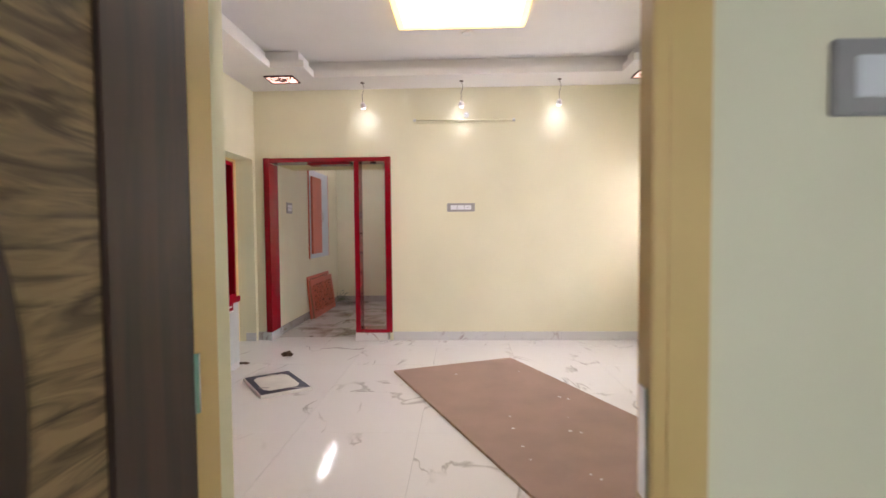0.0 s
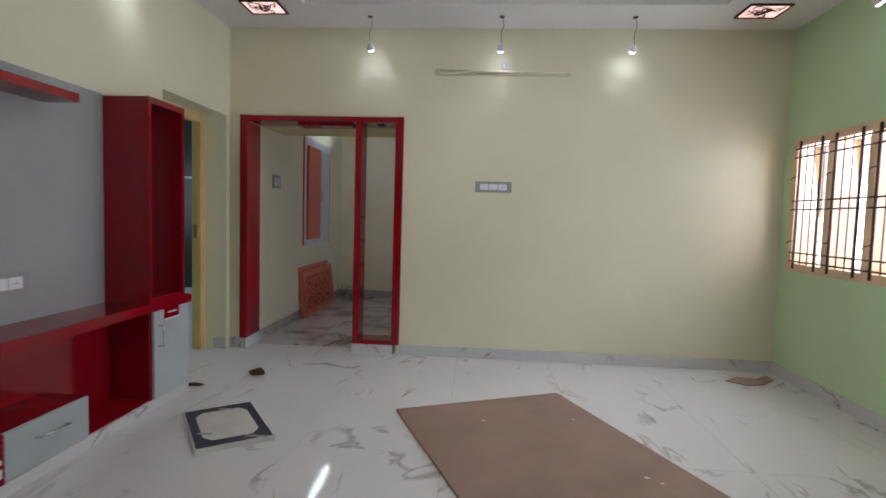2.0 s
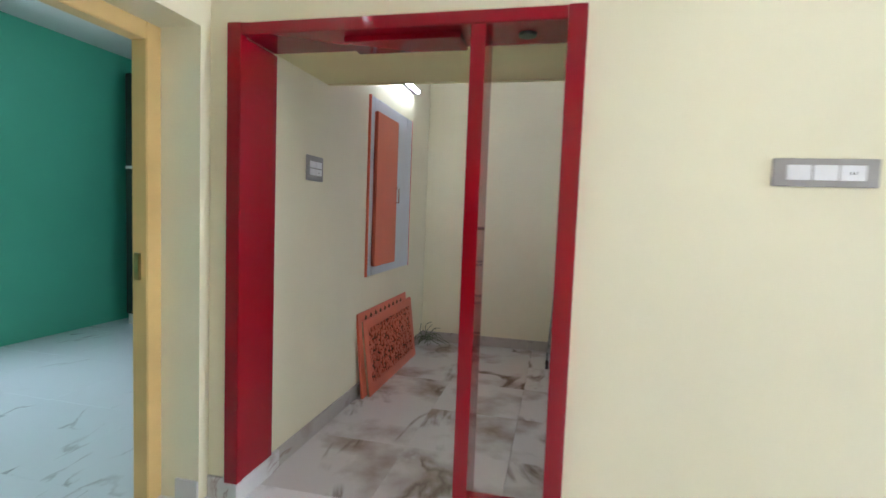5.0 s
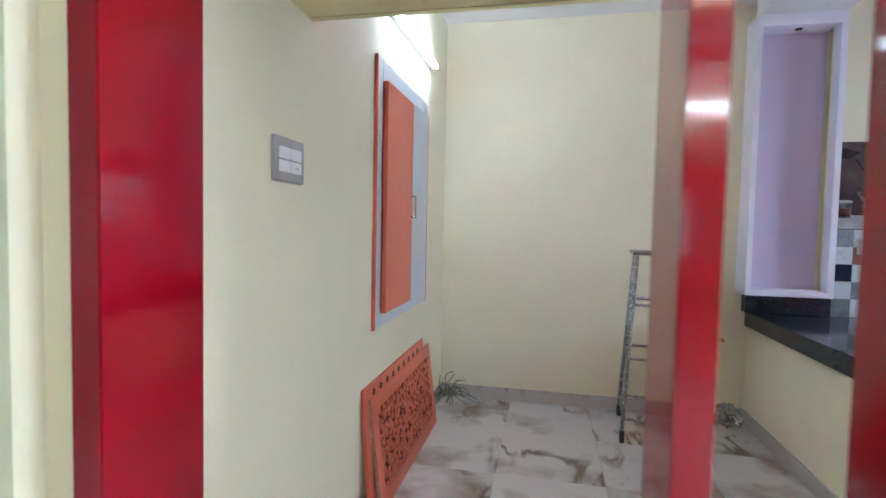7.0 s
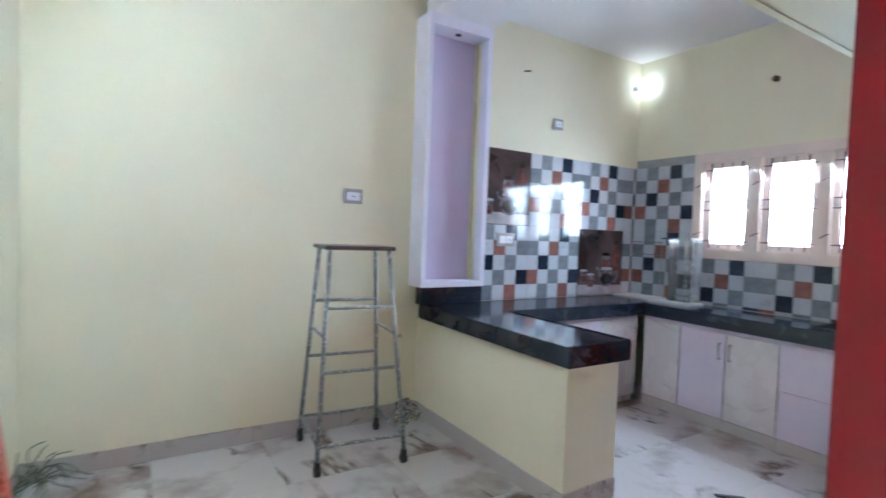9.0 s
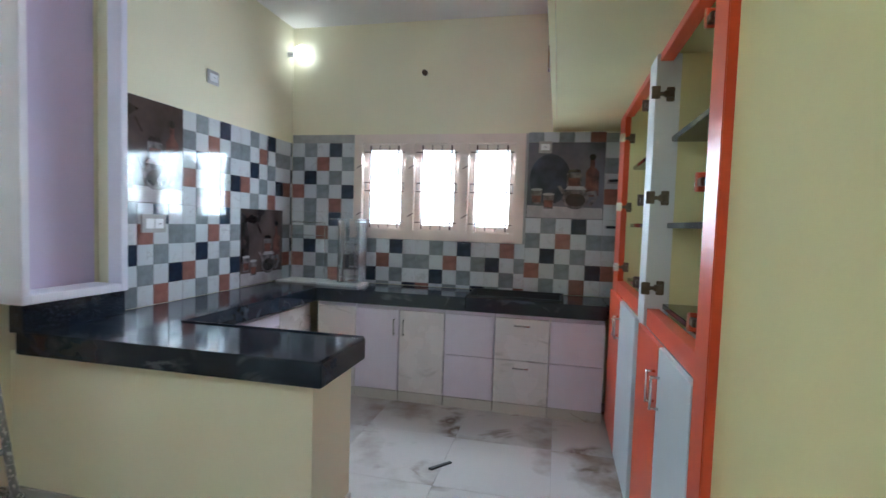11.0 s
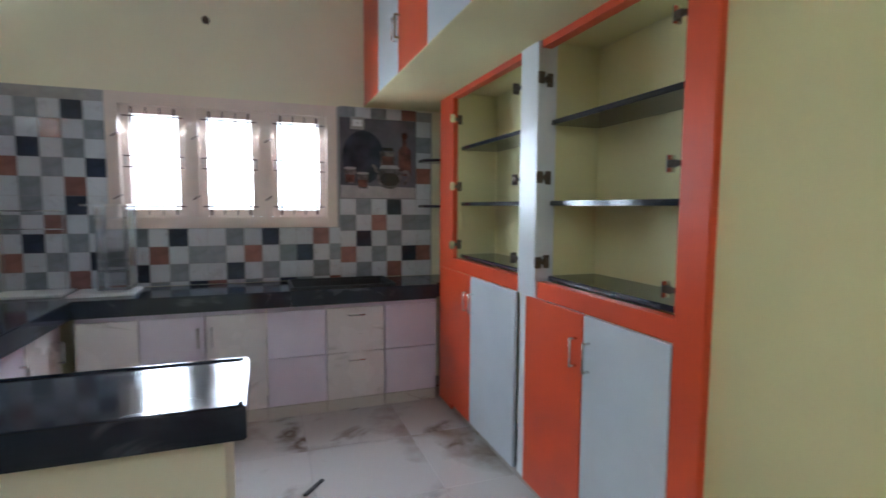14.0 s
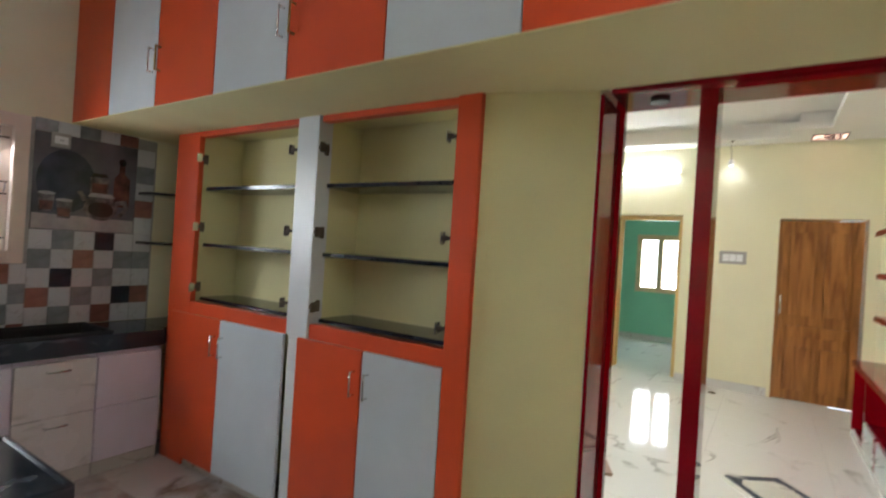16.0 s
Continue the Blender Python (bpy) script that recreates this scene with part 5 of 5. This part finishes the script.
def tile_wall(name, axis, w, out, way, bounds, holes, patches, pictures, ground, label):
    """Glazed squares laid as printed tiles. way: the sense in which a tile's columns run along the wall.
    patches: (start, top, low limit, near limit, far limit, turned); pictures: (start, end, low, high)."""
    e = thing(name, (w, sum(bounds) / 2, DADO) if axis == "y" else (sum(bounds) / 2, w, DADO), label, "tiled dado", kind="structure")
    shared = {}

    def square(letter, a, b, z_a, z_b):
        key = (letter, round(b - a, 3), round(z_b - z_a, 3))
        if key not in shared:
            hw, hh = key[1] / 2 - 0.0008, key[2] / 2 - 0.0008
            shared[key] = mesh_of("tile", boxes((-hw, -0.004, -hh, hw, 0.004, hh), bevel=0.0012), GLAZE[letter])
        ob = new("tile", shared[key])
        ob.parent = e
        c = ((a + b) / 2, (z_a + z_b) / 2)
        ob.location = (Vector((w + out * 0.005, c[0], c[1])) if axis == "y" else Vector((c[0], w + out * 0.005, c[1]))) - e.location
        if axis == "y":
            ob.rotation_euler = (0, 0, radians(90))

    for start, top, low, near, far, turned_round in patches:
        rows_ = [r[::-1] for r in PRINT[::-1]] if turned_round else PRINT
        for j, row in enumerate(rows_):
            z_b, z_a = top - j * SQ_H, max(low, top - (j + 1) * SQ_H)
            for i, letter in enumerate(row):
                p, q = sorted((start + way * i * SQ_W, start + way * (i + 1) * SQ_W))
                p, q = max(p, near), min(q, far)
                if q - p > 0.012 and z_b - z_a > 0.012:
                    square(letter, p, q, z_a, z_b)
    part("grout_bed", wall_blocks("x" if axis == "y" else "y", w, w + out * 0.004, bounds[0], bounds[1], DADO, DADO_TOP, holes), GROUT, e)
    for a, b, z_a, z_b in pictures:
        lo_, hi_ = sorted((w + out * 0.004, w + out * 0.009))
        tile = (lo_, a + 0.001, z_a + 0.001, hi_, b - 0.001, z_b - 0.001) if axis == "y" else (a + 0.001, lo_, z_a + 0.001, b - 0.001, hi_, z_b - 0.001)
        p = part("picture_tile", boxes(tile, bevel=0.0012), ground, e, "printed picture tile of glass teapot, tumblers and jars")
        full = 5 * SQ_W
        o = (b if way < 0 else b - full)          # left edge of the whole print as it is looked at

        def flat(points, mat, level, nm):
            pts = [(min(max(o + way * full * x, a + 0.002), b - 0.002), z_a + (z_b - z_a) * y) for x, y in points]
            bm = prism(pts, "x" if axis == "y" else "y", *sorted((w + out * 0.009, w + out * (0.009 + 0.0003 * level))))
            part(nm, bm, mat, p)

        def disc(cx, cy, rx, ry, n=20, a0=0.0, a1=360.0):
            return [(cx + rx * math.cos(radians(a0 + (a1 - a0) * k / n)), cy + ry * math.sin(radians(a0 + (a1 - a0) * k / n))) for k in range(n)]
        flat([(0.01, 0.01), (0.99, 0.01), (0.99, 0.15), (0.01, 0.17)], PIC_LIGHT, 1, "printed_table")
        if ground is PIC_GREY:
            flat(disc(0.30, 0.52, 0.27, 0.33), PIC_NAVY, 1, "printed_tray")
        else:
            flat([(0.02, 0.30), (0.16, 0.26), (0.20, 0.60), (0.12, 0.90), (0.02, 0.96)], PIC_DARK, 1, "printed_shadow")
            flat([(0.10, 0.86), (0.24, 0.93), (0.42, 0.88), (0.30, 0.80), (0.18, 0.82)], PIC_DARK, 2, "printed_leaf")
            flat([(0.36, 0.80), (0.39, 0.80), (0.47, 0.68), (0.45, 0.67)], PIC_DARK, 2, "printed_stalk")
        for cx, cy in ((0.13, 0.26), (0.29, 0.20)):
            flat([(cx - 0.075, cy + 0.12), (cx - 0.06, cy - 0.07), (cx + 0.06, cy - 0.07), (cx + 0.075, cy + 0.12)], PIC_GLASS, 3, "printed_tumbler")
            flat([(cx - 0.062, cy + 0.04), (cx - 0.052, cy - 0.05), (cx + 0.052, cy - 0.05), (cx + 0.062, cy + 0.04)], PIC_MID, 4, "printed_drink")
            flat(disc(cx, cy + 0.12, 0.078, 0.018), PIC_LIGHT, 5, "printed_rim")
        flat([(0.76, 0.30), (0.93, 0.30), (0.93, 0.62), (0.87, 0.68), (0.87, 0.78), (0.81, 0.78), (0.81, 0.68), (0.76, 0.62)], PIC_MID, 2, "printed_bottle")
        flat(disc(0.84, 0.81, 0.04, 0.04), PIC_DARK, 3, "printed_stopper")
        flat([(0.52, 0.34), (0.71, 0.34), (0.71, 0.60), (0.52, 0.60)], PIC_GLASS, 3, "printed_jar")
        flat([(0.54, 0.36), (0.69, 0.36), (0.69, 0.54), (0.54, 0.54)], PIC_MID, 4, "printed_contents")
        flat([(0.53, 0.61), (0.70, 0.61), (0.68, 0.65), (0.55, 0.65)], PIC_DARK, 4, "printed_lid")
        flat(disc(0.64, 0.27, 0.17, 0.14), PIC_GLASS, 5, "printed_teapot")
        flat(disc(0.64, 0.25, 0.13, 0.085), PIC_DARK, 6, "printed_tea")
        flat([(0.46, 0.33), (0.40, 0.43), (0.44, 0.44), (0.52, 0.33)], PIC_GLASS, 5, "printed_spout")
        flat([(0.78, 0.36), (0.90, 0.38), (0.93, 0.28), (0.84, 0.17), (0.80, 0.19), (0.88, 0.28), (0.87, 0.33), (0.79, 0.31)], PIC_GLASS, 6, "printed_handle")
        flat([(0.50, 0.385), (0.78, 0.385), (0.74, 0.43), (0.54, 0.43)], PIC_LIGHT, 7, "printed_cover")
    return e


MIDZ = DADO_TOP - 5 * SQ_H
TW = 5 * SQ_W
NX = 1.130                        # joint right of the first picture on the north wall
tile_wall("dado_kitchen_north", "x", 9.20, -1, 1, (0.655, 2.45), [],
          [(NX, DADO_TOP, MIDZ, 0.655, 2.44, False), (NX + TW, DADO_TOP, MIDZ, 0.655, 2.44, False), (NX + 2 * TW, DADO_TOP, MIDZ, 0.655, 2.44, False),
           (NX - TW, MIDZ, DADO, 0.655, 2.44, False), (NX, MIDZ, DADO, 0.655, 2.44, False), (NX + 2 * TW, MIDZ, DADO, 0.655, 2.44, False)],
          [(0.655, NX, MIDZ, DADO_TOP), (NX + TW, NX + 2 * TW, DADO, MIDZ)], PIC_BROWN, "chequered grey, white, navy and terracotta wall tiles")
EY, RY = 9.19, 7.15
tile_wall("dado_kitchen_east", "y", KX1, -1, -1, (6.44, 9.19), [(7.17, 8.61, 1.215, 2.085)],
          [(EY, DADO_TOP, MIDZ, 8.612, EY, False), (EY, MIDZ, DADO, 8.612, EY, False),
           (8.628, 1.212, DADO, RY, 8.612, False), (8.628 - TW, 1.212, DADO, RY, 8.612, False), (8.628 - 2 * TW, 1.212, DADO, RY, 8.612, True),
           (RY, MIDZ, DADO, 6.44, RY, False), (RY - TW, MIDZ, DADO, 6.44, RY, False), (RY - TW, DADO_TOP, MIDZ, 6.44, RY, False)],
          [(RY - TW, RY, MIDZ, DADO_TOP)], PIC_GREY, "chequered wall tiles round the kitchen window")
top_row = thing("dado_border", (KX1, 6.8, DADO_TOP), "short row of cut chequered tiles under the loft", "tiled dado", kind="structure")
for k, letter in enumerate("GWGWR"):
    a = RY - (k + 1) * SQ_W
    part("tile", boxes((KX1 - 0.009, a + 0.001, DADO_TOP + 0.001, KX1, a + SQ_W - 0.001, 2.092), bevel=0.0012), GLAZE[letter], top_row)

# ---- floor tiles ----


def pave(parent, x0, y0, x1, y1, sx, sy, mat):
    """Floor tiles with hairline joints, on shared meshes where they are whole."""
    shared = {}
    nx, ny = math.ceil((x1 - x0) / sx), math.ceil((y1 - y0) / sy)
    for i in range(nx):
        for j in range(ny):
            a, b = x0 + i * sx, min(x1, x0 + (i + 1) * sx)
            c, d_ = y0 + j * sy, min(y1, y0 + (j + 1) * sy)
            key = (round(b - a, 4), round(d_ - c, 4))
            if key not in shared:
                w, h = key[0] / 2 - 0.0006, key[1] / 2 - 0.0006
                shared[key] = mesh_of("tile", boxes((-w, -h, -0.012, w, h, 0.0), bevel=0.0006), mat)
            ob = new("tile", shared[key])
            ob.parent = parent
            ob.location = ((a + b) / 2, (c + d_) / 2, 0)


pave(bpy.data.objects["floor"], -2.5, BY1, 2.64, 6.28, 0.8, 0.8, FLOOR_TILE)
pave(bpy.data.objects["floor_kitchen"], -2.1, 6.28, 2.46, 9.32, 0.6, 0.6, KITCHEN_TILE)
pave(bpy.data.objects["floor_bedroom"], BX0, BY0, BX1, BY1, 0.8, 0.8, FLOOR_TILE)
pave(bpy.data.objects["floor_west_room"], WX0, WY0, -2.5, WY1, 0.8, 0.8, BLUE_TILE)
